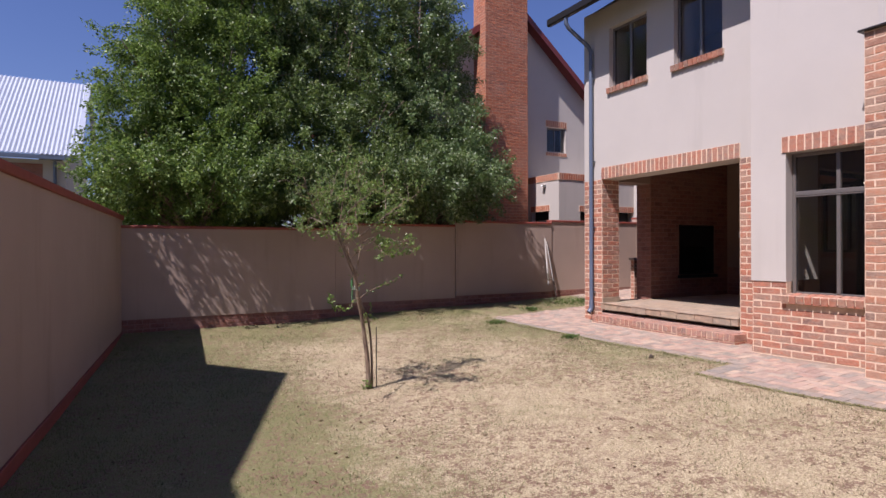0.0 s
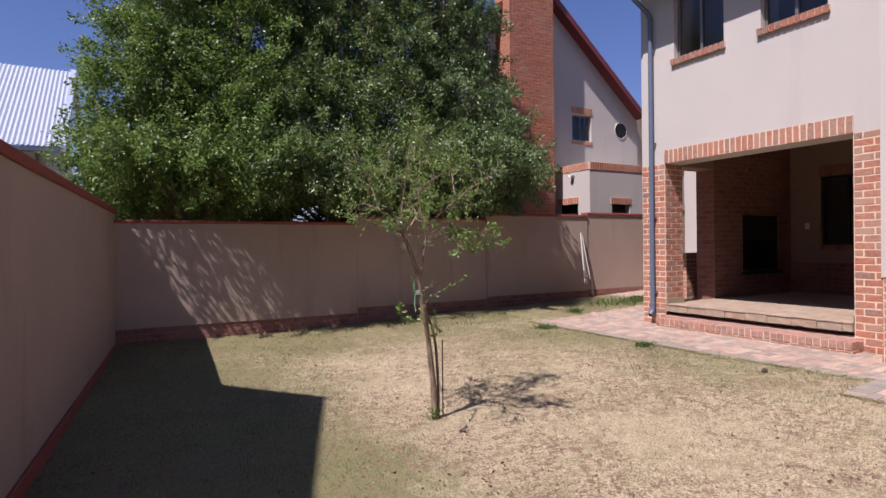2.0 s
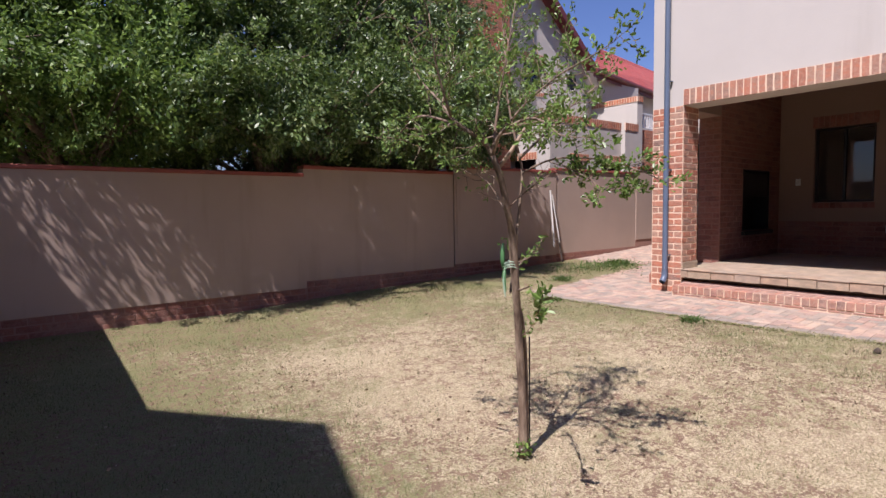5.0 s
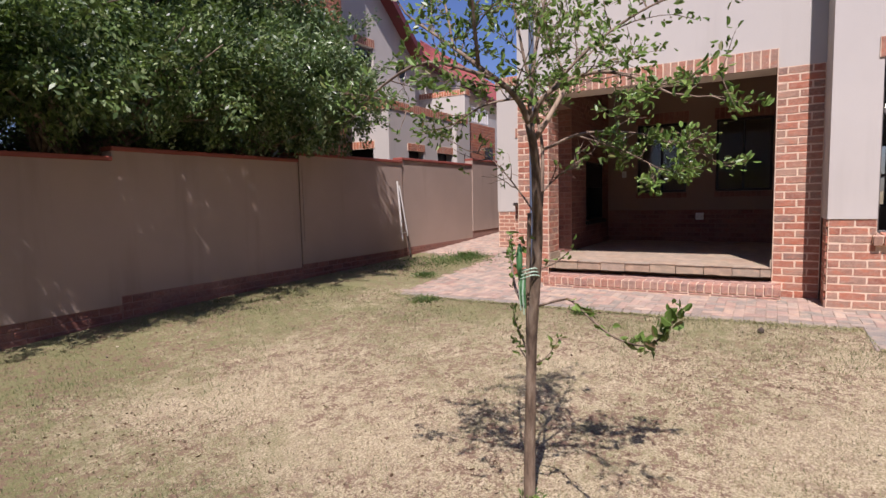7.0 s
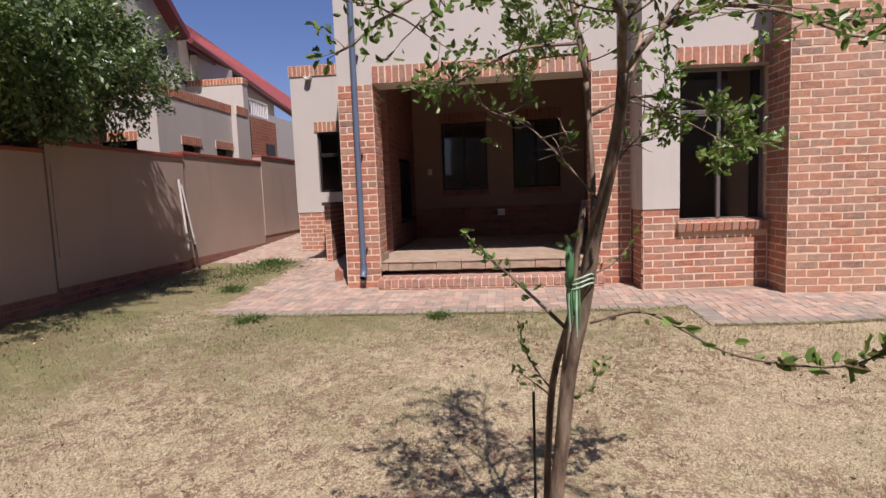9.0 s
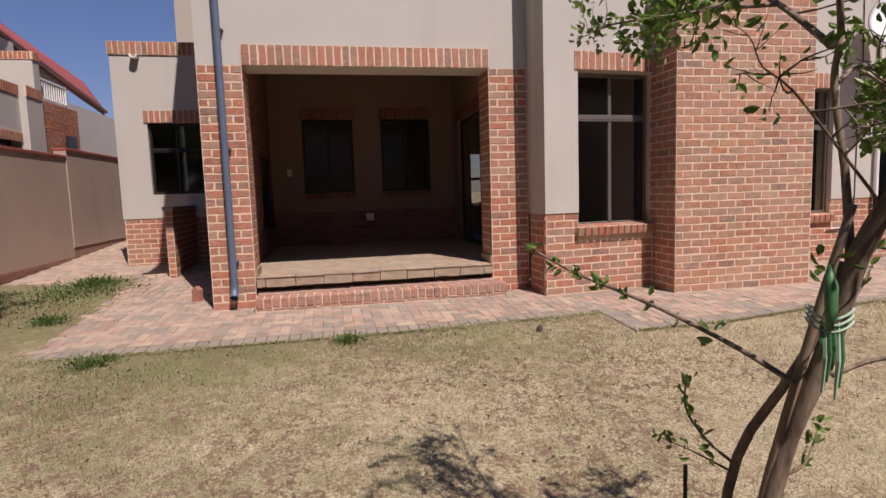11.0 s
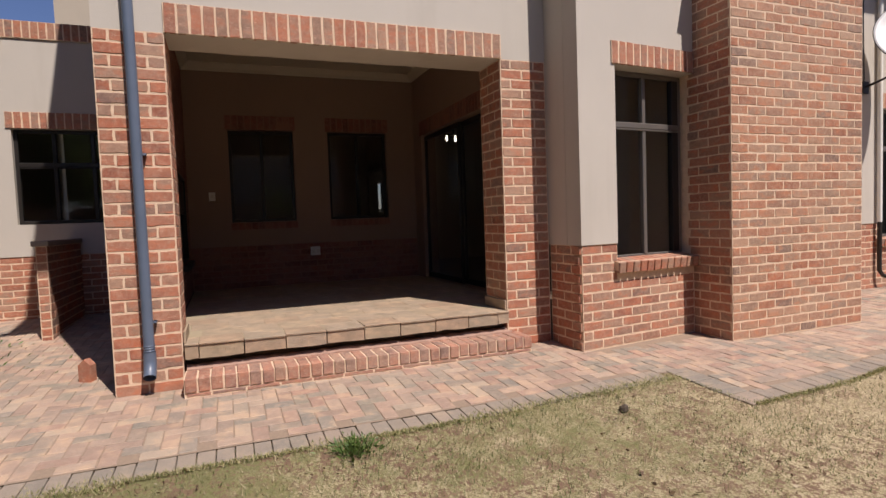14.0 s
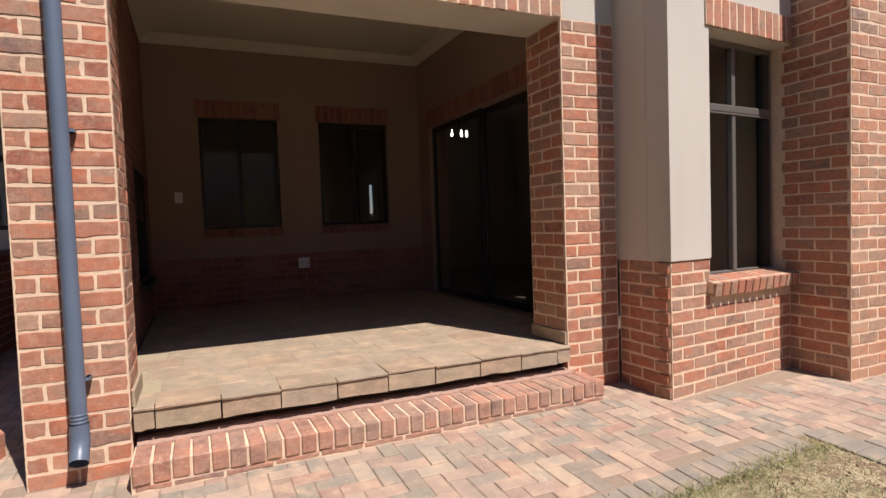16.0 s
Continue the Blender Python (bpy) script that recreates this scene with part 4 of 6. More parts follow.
tagged(loose, "single worn red brick standing on end on the paving", "brick")

# washing line pole
wp = thing("washing_line", "folded washing line pole leaning on the boundary wall", "washing line")
b = Builder()
b.tube([(9.44, 11.86, 0.27), (9.16, 11.95, 1.90)], 0.024, 8)
piece("pole", b, POST, wp)
b = Builder()
b.tube([(9.08, 11.93, 2.0), (9.16, 11.88, 0.70)], 0.020, 8)
piece("arm", b, STEEL, wp)
b = Builder()
b.tube([(9.11, 11.90, 1.9), (9.30, 11.84, 0.80)], 0.014, 8)
piece("stay", b, STEEL, wp)
for q in (((9.12, 11.94, 1.6), (9.2, 11.94, 1.62)), ((9.17, 11.94, 0.9), (9.33, 11.94, 0.86))):
    b = Builder()
    b.tube(q, 0.009, 6)
    piece("crossbar", b, STEEL, wp)

# ---- neighbouring houses ----
nh = thing("neighbour_house", "two-storey beige house with red tiled roof and a tall brick chimney", "house")
NY = 15.0
b = block(5.6, 14.6, NY, NY + 0.3, 0.0, 5.99, [(11.6, 12.44, NY - 1, NY + 1, 5.12, 5.98)])
# the gable wall is cut to its slopes
g = Builder()
g.v, g.f = list(b.v), list(b.f)
g.prism([(5.6, 5.99), (5.6, 6.2), (10.05, 9.8), (14.6, 6.0), (14.6, 5.99)], "y", NY, NY + 0.3)
piece("wall", g, PLASTER, nh, "beige plastered gable wall")
g = Builder()
g.prism([(4.9, 6.05), (4.9, 6.2), (10.05, 9.95), (14.55, 6.2), (14.55, 6.05), (10.05, 9.8)], "y", NY - 0.35, NY + 9)
piece("roof", g, TRIM_RED, nh, "red tiled pitched roof")
g = Builder()
g.prism([(4.9, 5.98), (4.9, 6.21), (10.05, 9.97), (14.56, 6.21), (14.56, 5.98), (10.05, 9.74)], "y", NY - 0.40, NY - 0.352)
piece("bargeboard", g, TRIM_RED, nh, "dark red bargeboard")
ch = Builder()
ch.box(8.62, 10.26, 14.3, NY - 0.001, 0.3, 11.6)
chim = piece("chimney", ch, MORTAR_FAR, nh, "tall orange-red brick chimney")
g = Builder()
g.box(11.6, 12.44, NY + 0.1, NY + 0.15, 5.12, 5.17)
g.box(11.6, 12.44, NY + 0.1, NY + 0.15, 5.93, 5.98)
g.box(11.6, 11.65, NY + 0.101, NY + 0.149, 5.17, 5.93)
g.box(12.39, 12.44, NY + 0.101, NY + 0.149, 5.17, 5.93)
g.box(12.0, 12.04, NY + 0.101, NY + 0.149, 5.17, 5.93)
nw = piece("window", g, FRAME, nh, "small two-pane window")
g = Builder()
g.box(11.65, 12.39, NY + 0.12, NY + 0.126, 5.17, 5.93)
piece("pane", g, GLASS, nw)
# black panel paints the darkness of the room behind the small window
g = Builder()
g.box(11.5, 12.6, NY + 0.31, NY + 0.33, 5.0, 6.1)
piece("curtain", g, BLACK, nw, "black panel standing in for the unlit room")
g = Builder()
OX, OZ = 13.79, 5.61
b = Builder()
b.tube([(OX + 0.275 * math.cos(6.28318 * k / 32), NY - 0.004, OZ + 0.275 * math.sin(6.28318 * k / 32)) for k in range(33)], 0.018, 8, cap=False)
rw = piece("round_window", b, PLASTER, nh, "round window with a pale rim")
# black disc paints the shade of the recessed round opening
g = Builder()
g.prism([(OX + 0.27 * math.cos(6.28318 * k / 32), OZ + 0.27 * math.sin(6.28318 * k / 32)) for k in range(32)], "y", NY - 0.012, NY - 0.004)
piece("pane", g, BLACK, rw)
# lower parapeted wing
WX = 10.72
g = block(WX, 14.0, 13.3, NY - 0.001, 0.3, 3.9, [(11.6, 12.35, 13.2, 13.5, 1.0, 2.95), (13.1, 13.95, 13.2, 13.5, 1.0, 2.95), (WX - 0.1, WX + 0.2, 13.8, 14.7, 1.0, 2.95)])
wing = piece("wing", g, PLASTER, nh, "low flat-roofed plastered wing")
# solid black block stands in for the unlit inside of the wing
g = Builder()
g.box(WX + 0.15, 13.9, 13.48, 14.9, 0.4, 3.6)
piece("wing_core", g, BLACK, wing, "black block standing in for the unlit interior")
g = block(14.001, 14.68, 13.16, 14.2, 0.3, 3.885)
piece("wing_pillar", g, PLASTER, nh, "pale plastered corner pillar")
g = block(15.2, 15.5, 13.5, 16.3, 0.3, 4.94)
piece("back_wing", g, PLASTER, nh, "flat-roofed plastered block behind")
g = block(15.6, 17.7, 13.62, 15.9, 0.3, 4.1)
brick_wing = piece("brick_wing", g, MORTAR_FAR, nh, "brick walled wing")
g = Builder()
g.box(16.75, 17.35, 13.55, 13.58, 2.4, 3.35)
piece("wing_window", g, FRAME_DARK, nh, "dark narrow window")
g = block(17.71, 26.0, 15.2, 18.0, 0.3, 4.9)
piece("rear_wall", g, PLASTER, nh, "plastered rear wall")
g = block(15.51, 17.69, 15.0, 15.2, 4.11, 5.9)
piece("balcony_wall", g, PLASTER, nh, "plastered wall behind the balcony")
EA, EB, RC, RD = Vector((14.45, 14.62, 6.12)), Vector((31.0, 17.5, 6.12)), Vector((18.6, 17.3, 8.0)), Vector((34.0, 19.4, 8.0))
g = Builder()
wall_a, wall_b = Vector((14.62, 15.12, 0.3)), Vector((26.0, 17.1, 0.3))
back = Vector((0, 0.3, 0))
rise = Vector((0, 0, 6.03))
g.add([wall_a, wall_b, wall_b + back, wall_a + back, wall_a + rise, wall_b + rise, wall_b + back + rise, wall_a + back + rise],
      [(0, 3, 2, 1), (4, 5, 6, 7), (0, 1, 5, 4), (1, 2, 6, 5), (2, 3, 7, 6), (3, 0, 4, 7)])
piece("wing_wall", g, PLASTER, nh, "plastered wall under the long roof")
g = Builder()
under = Vector((0, 0, -0.14))
g.add([EA, EB, RD, RC, EA + under, EB + under, RD + under, RC + under],
      [(0, 1, 2, 3), (7, 6, 5, 4), (0, 4, 5, 1), (1, 5, 6, 2), (2, 6, 7, 3), (3, 7, 4, 0)])
piece("wing_roof", g, ROOF_RED, nh, "red tiled roof slope")
g = Builder()
for k in range(12):
    f0, f1 = k / 12, k / 12 + 0.02
    p, q, p2, q2 = EA.lerp(RC, f0), EB.lerp(RD, f0), EA.lerp(RC, f1), EB.lerp(RD, f1)
    up = Vector((0, 0, 0.03))
    g.add([p, q, q2, p2, p + up, q + up, q2 + up, p2 + up], [(4, 5, 6, 7), (0, 1, 5, 4), (1, 2, 6, 5), (2, 3, 7, 6), (3, 0, 4, 7)])
tiles = piece("tile_rows", g, ROOF_RED, nh, "rows of red tiles")
tagged(tiles, kind="stuff")
g = Builder()
g.tube([EA + Vector((0, -0.08, -0.12)), EB + Vector((0, -0.08, -0.12))], 0.08, 8)
piece("wing_gutter", g, TRIM_RED, nh, "red gutter")
g = Builder()
drop, inward = Vector((0, 0, -0.3)), Vector((0.02, 0.02, 0))
g.add([EA + under, EB + under, EB + drop, EA + drop, EA + under + inward, EB + under + inward, EB + drop + inward, EA + drop + inward],
      [(0, 1, 2, 3), (7, 6, 5, 4), (0, 4, 5, 1), (3, 2, 6, 7)])
piece("fascia", g, TRIM_RED, nh, "dark red fascia")
rail = thing("balcony_railing", "pale vertical-barred balcony railing on a brick wing", "railing")
g = Builder()
g.box(15.52, 17.2, 13.64, 13.68, 4.60, 4.645)
piece("top_rail", g, WHITE, rail)
g = Builder()
g.box(15.52, 17.2, 13.64, 13.68, 4.15, 4.18)
piece("bottom_rail", g, WHITE, rail)
g = Builder()
g.box(-0.018, 0.018, -0.012, 0.012, 0, 0.42)
bar_mesh = g.mesh("bar", WHITE)
for k in range(14):
    bar = new("bar", bar_mesh)
    bar.parent = rail
    bar.location = (15.56 + k * 0.123, 13.66, 4.18)
for px_ in (15.53, 17.18):
    g = Builder()
    g.box(px_ - 0.02, px_ + 0.02, 13.64, 13.68, 4.1, 4.6)
    piece("post", g, WHITE, rail)
s = spout("roof_spout", WX, 14.0, 3.8)
# window heads of the wing are laid with the other bricks

ih = thing("iron_roofed_house", "house with a pale corrugated iron roof beyond the garden", "house")
g = Builder()
P0, P1, Q0, Q1 = (-14.0, 21.8, 4.87), (-2.95, 21.8, 4.87), (-14.0, 26.0, 8.75), (-2.1, 26.0, 8.75)
cols = 170
vs, fs = [], []
for i in range(cols + 1):
    s_ = i / cols
    dz = 0.022 * math.cos(i * math.pi)
    a = Vector(P0).lerp(Vector(P1), s_)
    c = Vector((-14.0 + 11.05 * s_, 26.0, 8.35))
    vs += [(a.x, a.y, a.z + dz), (c.x, c.y, c.z + dz)]
    if i:
        fs.append((2 * i - 2, 2 * i, 2 * i + 1, 2 * i - 1))
g.add(vs, fs)
rf = piece("roof", g, IRON_ROOF, ih, "pale corrugated iron roof")
sol = rf.modifiers.new("thickness", "SOLIDIFY")
sol.thickness = 0.03
g = Builder()
g.prism([(21.75, 4.75), (21.75, 4.95), (26.0, 8.46), (30.3, 4.95), (30.3, 4.75), (26.0, 8.24)], "x", -2.95, -2.78)
piece("verge_trim", g, IRON_ROOF, ih, "pale metal verge trim")
g = Builder()
g.box(-13.6, -3.25, 22.2, 29.8, 0.3, 4.75)
g.prism([(22.2, 4.75), (26.0, 8.0), (29.8, 4.75)], "x", -4.0, -3.25)
piece("wall", g, PLASTER, ih, "plastered wall")
g = Builder()
g.box(-7.0, -3.9, 22.17, 22.199, 3.6, 4.6)
piece("brick_band", g, BRICK_RED, ih, "dark red band under the eaves")
g = Builder()
g.tube([(-3.55, 22.1, 4.7), (-3.55, 22.1, 0.4)], 0.05, 8)
piece("downpipe", g, PIPE, ih)
g = Builder()
g.box(-14.0, -2.95, 21.68, 21.79, 4.72, 4.84)
piece("gutter", g, PIPE, ih)

gh = thing("gabled_house", "unseen neighbouring plastered house with a steep gable beyond the garden wall, south block added", "house")
g = Builder()
g.box(-14.0, -4.08, -9.0, 8.7, 0.0, 5.0)
# unseen block, added to keep sky out of the tall window's reflection
g.box(-14.0, -4.09, -24.0, -9.01, 0.0, 8.4)
piece("wall", g, PLASTER, gh)
g = Builder()
# gable follows the lawn shadow; the long south ridge is added, unseen, for reflections
g.prism([(-9.0, 5.001), (-9.0, 6.1), (2.4, 6.2), (5.43, 8.1), (7.1, 6.5), (8.9, 4.78), (8.7, 5.001)], "x", -14.0, -4.07)
piece("roof", g, GREY_ROOF, gh)

# ---- trees behind the wall ----
def branch_tubes(out, start, way, length, radius, depth, rng, tips, bend=0.35, ratio=0.66, kids=(2, 4)):
    pts, radii = [Vector(start)], [radius]
    d = Vector(way).normalized()
    steps = 5
    for i in range(steps):
        d = (d + Vector((rng.gauss(0, bend), rng.gauss(0, bend), rng.gauss(0.05, bend))) * 0.35).normalized()
        pts.append(pts[-1] + d * length / steps)
        radii.append(radius * (1 - 0.55 * (i + 1) / steps))
    b = Builder()
    b.tube(pts, radii, 7 if depth > 1 else 5)
    out.append(b)
    if depth == 0:
        tips.append((pts[-1], d))
        tips.append((pts[3], d))
        return
    for k in range(rng.randint(*kids)):
        at = pts[rng.randint(2, steps)]
        side = Vector((rng.gauss(0, 1), rng.gauss(0, 1), rng.gauss(0.25, 0.7))).normalized()
        branch_tubes(out, at, (d * 0.8 + side * 0.85), length * ratio * rng.uniform(0.8, 1.15), radius * 0.5, depth - 1, rng, tips, bend, ratio, kids)


def leaves(centres, ways, size, rs, long=2.3):
    """Pointed leaf quads at the centres, each along its way."""
    n = len(centres)
    ways = ways / np.linalg.norm(ways, axis=1, keepdims=True)
    r = rs.normal(size=(n, 3))
    side = np.cross(ways, r)
    side /= np.linalg.norm(side, axis=1, keepdims=True) + 1e-9
    s = (size * rs.uniform(0.65, 1.3, n))[:, None]
    lift = np.cross(side, ways) * s * 0.12
    return np.stack([centres - ways * s * 0.5 * 1.0, centres + side * s / long * 0.5 + lift, centres + ways * s * 0.5, centres - side * s / long * 0.5 + lift], axis=1)


def big_tree(x, y, z0, blobs, seed, leaf_count, leaf, size=0.078):
    """blobs: (cx, cy, cz, rx, ry, rz) lobes that make up the crown."""
    rng = random.Random(seed)
    rs = np.random.RandomState(seed)
    t = thing("tree", "tall dense dark green tree behind the boundary wall", "tree", "trees behind the wall")
    b = Builder()
    tips = []
    b.tube([(x, y, z0), (x + 0.05, y, z0 + 0.9), (x, y + 0.05, z0 + 2.0)], [0.2, 0.15, 0.13], 10)
    for cx, cy, cz, rx, ry, rz in blobs:
        d = Vector((cx - x, cy - y, cz - z0 - 1.5))
        pts = [Vector((x, y, z0 + 1.6)) + d * s + Vector((rng.gauss(0, 0.1), rng.gauss(0, 0.1), 0)) * (s > 0) for s in (0, 0.25, 0.5, 0.75, 1.0)]
        b.tube(pts, [0.1, 0.08, 0.06, 0.045, 0.03], 7)
        for k in range(9):
            p = pts[rng.randint(1, 4)]
            q = Vector((cx + rx * rng.uniform(-.8, .8), cy + ry * rng.uniform(-.8, .8), cz + rz * rng.uniform(-.8, .8)))
            b.tube([p, p.lerp(q, 0.5) + Vector((0, 0, 0.1)), q], [0.03, 0.02, 0.008], 5)
    piece("trunk", b, BARK, t, "brown trunk and limbs", smooth=True)
    vol = np.array([rx * ry * rz for _, _, _, rx, ry, rz in blobs]) ** 0.75
    cs, ws = [], []
    for (cx, cy, cz, rx, ry, rz), share in zip(blobs, vol / vol.sum()):
        total = int(leaf_count * share)
        per = 150
        m = max(1, total // per)
        u = rs.normal(size=(m, 3))
        u /= np.linalg.norm(u, axis=1, keepdims=True)
        rad = rs.uniform(0.35, 1.0, m) ** 0.5 * rs.uniform(0.8, 1.2, m)
        c = np.array([cx, cy, cz]) + u * rad[:, None] * np.array([rx, ry, rz])
        out = u + np.array([0, 0, -0.25]) + rs.normal(scale=0.5, size=(m, 3))
        out /= np.linalg.norm(out, axis=1, keepdims=True)
        along = rs.uniform(-0.5, 0.5, (m, per))
        spread = rs.normal(scale=0.068, size=(m, per, 3))
        pos = c[:, None, :] + out[:, None, :] * along[..., None] * 0.85 + spread * (1.2 - along[..., None])
        way = out[:, None, :] + rs.normal(scale=0.75, size=(m, per, 3)) + np.array([0, 0, -0.2])
        cs.append(pos.reshape(-1, 3))
        ws.append(way.reshape(-1, 3))
    c, w = np.concatenate(cs), np.concatenate(ws)
    keep_ = (c[:, 2] > 1.9) & ~((c[:, 1] < 12.3) & (c[:, 2] < 2.35))
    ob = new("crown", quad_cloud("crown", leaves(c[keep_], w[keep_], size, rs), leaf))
    ob.parent = t
    tagged(ob, "dense crown of small glossy leaves", kind="stuff")


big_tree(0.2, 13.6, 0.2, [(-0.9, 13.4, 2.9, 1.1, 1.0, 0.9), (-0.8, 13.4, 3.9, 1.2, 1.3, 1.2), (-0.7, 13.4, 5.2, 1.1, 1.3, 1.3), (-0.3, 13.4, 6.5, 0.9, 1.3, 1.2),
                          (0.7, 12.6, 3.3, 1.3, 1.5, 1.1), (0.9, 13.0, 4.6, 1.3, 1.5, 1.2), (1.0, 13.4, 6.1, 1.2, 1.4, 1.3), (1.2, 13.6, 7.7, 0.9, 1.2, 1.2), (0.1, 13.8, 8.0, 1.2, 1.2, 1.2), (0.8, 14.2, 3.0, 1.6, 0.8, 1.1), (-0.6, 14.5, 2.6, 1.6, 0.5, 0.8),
                          (-0.9, 11.9, 3.3, 0.8, 0.8, 0.6), (0.6, 11.6, 3.2, 1.0, 0.8, 0.6), (-0.4, 14.6, 2.4, 1.8, 0.6, 0.9)], 11, 200000, LEAF_SUNLIT)
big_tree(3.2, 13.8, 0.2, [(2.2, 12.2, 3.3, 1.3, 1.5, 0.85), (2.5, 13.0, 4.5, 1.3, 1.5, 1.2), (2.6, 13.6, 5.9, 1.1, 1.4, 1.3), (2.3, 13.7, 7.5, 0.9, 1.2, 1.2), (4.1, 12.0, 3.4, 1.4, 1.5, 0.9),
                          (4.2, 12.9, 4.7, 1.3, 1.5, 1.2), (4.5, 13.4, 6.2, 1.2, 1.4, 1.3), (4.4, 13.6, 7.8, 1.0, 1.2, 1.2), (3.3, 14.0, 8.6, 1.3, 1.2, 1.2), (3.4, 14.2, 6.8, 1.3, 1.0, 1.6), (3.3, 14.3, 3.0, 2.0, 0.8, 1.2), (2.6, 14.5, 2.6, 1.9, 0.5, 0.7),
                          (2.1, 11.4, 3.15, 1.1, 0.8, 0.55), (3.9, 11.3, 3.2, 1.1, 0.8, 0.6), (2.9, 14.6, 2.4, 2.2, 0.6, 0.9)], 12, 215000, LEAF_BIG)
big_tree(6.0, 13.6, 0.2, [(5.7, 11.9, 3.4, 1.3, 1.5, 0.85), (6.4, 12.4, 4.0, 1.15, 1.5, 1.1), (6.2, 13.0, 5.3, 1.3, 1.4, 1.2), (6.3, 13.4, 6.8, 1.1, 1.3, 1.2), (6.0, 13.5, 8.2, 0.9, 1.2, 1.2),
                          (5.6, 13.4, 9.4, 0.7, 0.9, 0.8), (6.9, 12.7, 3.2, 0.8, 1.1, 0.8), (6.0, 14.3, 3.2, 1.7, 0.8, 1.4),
                          (5.6, 11.3, 3.2, 1.0, 0.8, 0.6), (6.6, 11.4, 3.3, 0.9, 0.8, 0.6), (6.2, 14.6, 2.5, 1.9, 0.6, 0.9)], 13, 165000, LEAF_SKY_GREY)

# ---- sapling ----
def small_leaves(centres, ways, size, rs, long=2.1):
    """Ovate leaves folded along the midrib: two quads each."""
    n = len(centres)
    ways = ways / np.linalg.norm(ways, axis=1, keepdims=True)
    side = np.cross(ways, rs.normal(size=(n, 3)))
    side /= np.linalg.norm(side, axis=1, keepdims=True) + 1e-9
    up = np.cross(side, ways)
    s_ = (size * rs.uniform(0.6, 1.25, n))[:, None]
    stem_, tip_p = centres, centres + ways * s_ - up * s_ * 0.1
    low, high = centres + ways * s_ * 0.32, centres + ways * s_ * 0.74
    wide = side * s_ / long * 0.5
    fold = up * s_ * 0.09
    first = np.stack([stem_, low + wide + fold, high + wide * 0.85 + fold, tip_p], axis=1)
    second = np.stack([stem_, tip_p, high - wide * 0.85 + fold, low - wide + fold], axis=1)
    return np.concatenate([first, second])


sap = thing("sapling", "young multi-stemmed tree tied to stakes in the lawn", "tree")
rng = random.Random(5)
rs = np.random.RandomState(7)
leaf_c, leaf_w, leaf_s = [], [], []


def smooth_line(pts, per=4):
    """A soft curve through the points."""
    pts = [Vector(p) for p in pts]
    pts = [pts[0] * 2 - pts[1]] + pts + [pts[-1] * 2 - pts[-2]]
    out = []
    for i in range(1, len(pts) - 2):
        a, b_, c_, d_ = pts[i - 1:i + 3]
        for k in range(per):
            u = k / per
            out.append(0.5 * ((2 * b_) + (c_ - a) * u + (2 * a - 5 * b_ + 4 * c_ - d_) * u * u + (3 * b_ - a - 3 * c_ + d_) * u ** 3))
    return out + [pts[-2]]


def add_leaves(at, way, count, size, spread=0.014):
    leaf_c.append(np.array(at) + rs.normal(scale=spread, size=(count, 3)))
    leaf_w.append(np.array(way) * 0.75 + rs.normal(scale=0.62, size=(count, 3)) + np.array([0, 0, 0.12]))
    leaf_s.append(np.full(count, size))


def twig(parent, start, way, length, radius, leafy, depth):
    """A bending twig with leaves along it, and side twigs one level on."""
    d = Vector(way).normalized()
    pts = [Vector(start)]
    for k in range(5):
        d = (d + Vector((rng.gauss(0, 0.16), rng.gauss(0, 0.16), rng.gauss(0.02, 0.14)))).normalized()
        pts.append(pts[-1] + d * length / 5)
    b = Builder()
    b.tube(pts, [radius * (1 - 0.13 * k) for k in range(6)], 5)
    made = [b]
    for k in range(2, 6):
        if rng.random() < leafy * 0.62:
            add_leaves(pts[k], d, rng.randint(1, 3), 0.031)
            add_leaves(pts[k].lerp(pts[k - 1], 0.5), d, rng.randint(1, 2), 0.028)
    if leafy > 0.3:
        add_leaves(pts[-1], d, 4, 0.033)
    if depth:
        for k in range(rng.randint(2, 4)):
            side = Vector((rng.gauss(0, 1), rng.gauss(0, 1), rng.gauss(0.1, 0.6))).normalized()
            made += twig(parent, pts[rng.randint(2, 5)], d * 0.7 + side, length * rng.uniform(0.45, 0.7), radius * 0.6, leafy, depth - 1)
    return made


def limb(pts, r0, r1, twigs=7, reach=0.22, leafy=0.9, bare=0.25):
    """One branch of the crown along given points, with its twigs."""
    line = smooth_line(pts)
    n = len(line)
    b = Builder()
    b.tube(line, [r0 + (r1 - r0) * i / (n - 1) for i in range(n)], 7)
    ob = piece("branch", b, BARK, sap, smooth=True)
    for k in range(twigs):
        u = bare + (1 - bare) * (k + rng.random()) / twigs
        i = min(n - 2, int(u * (n - 1)))
        along = (line[i + 1] - line[i]).normalized()
        side = Vector((rng.gauss(0, 1), rng.gauss(0, 1), rng.gauss(0.15, 0.7))).normalized()
        shoots = twig(ob, line[i], along * 0.6 + side, reach * rng.uniform(0.7, 1.25), 0.0032, leafy, 1)
        joined = Builder()
        for sh in shoots:
            joined.add(sh.v, sh.f)
        piece("twig", joined, BARK, ob, smooth=True)
    tip = twig(ob, line[-1], (line[-1] - line[-2]), reach, r1, leafy, 1)
    joined = Builder()
    for sh in tip:
        joined.add(sh.v, sh.f)
    piece("twig", joined, BARK, ob, smooth=True)
    return line


def trunk_part(name, pts, radii, mat, label, per=3):
    line = smooth_line(pts, per)
    b = Builder()
    b.tube(line, list(np.interp(np.linspace(0, 1, len(line)), np.linspace(0, 1, len(radii)), radii)), 10)
    return piece(name, b, mat, sap, label, smooth=True)


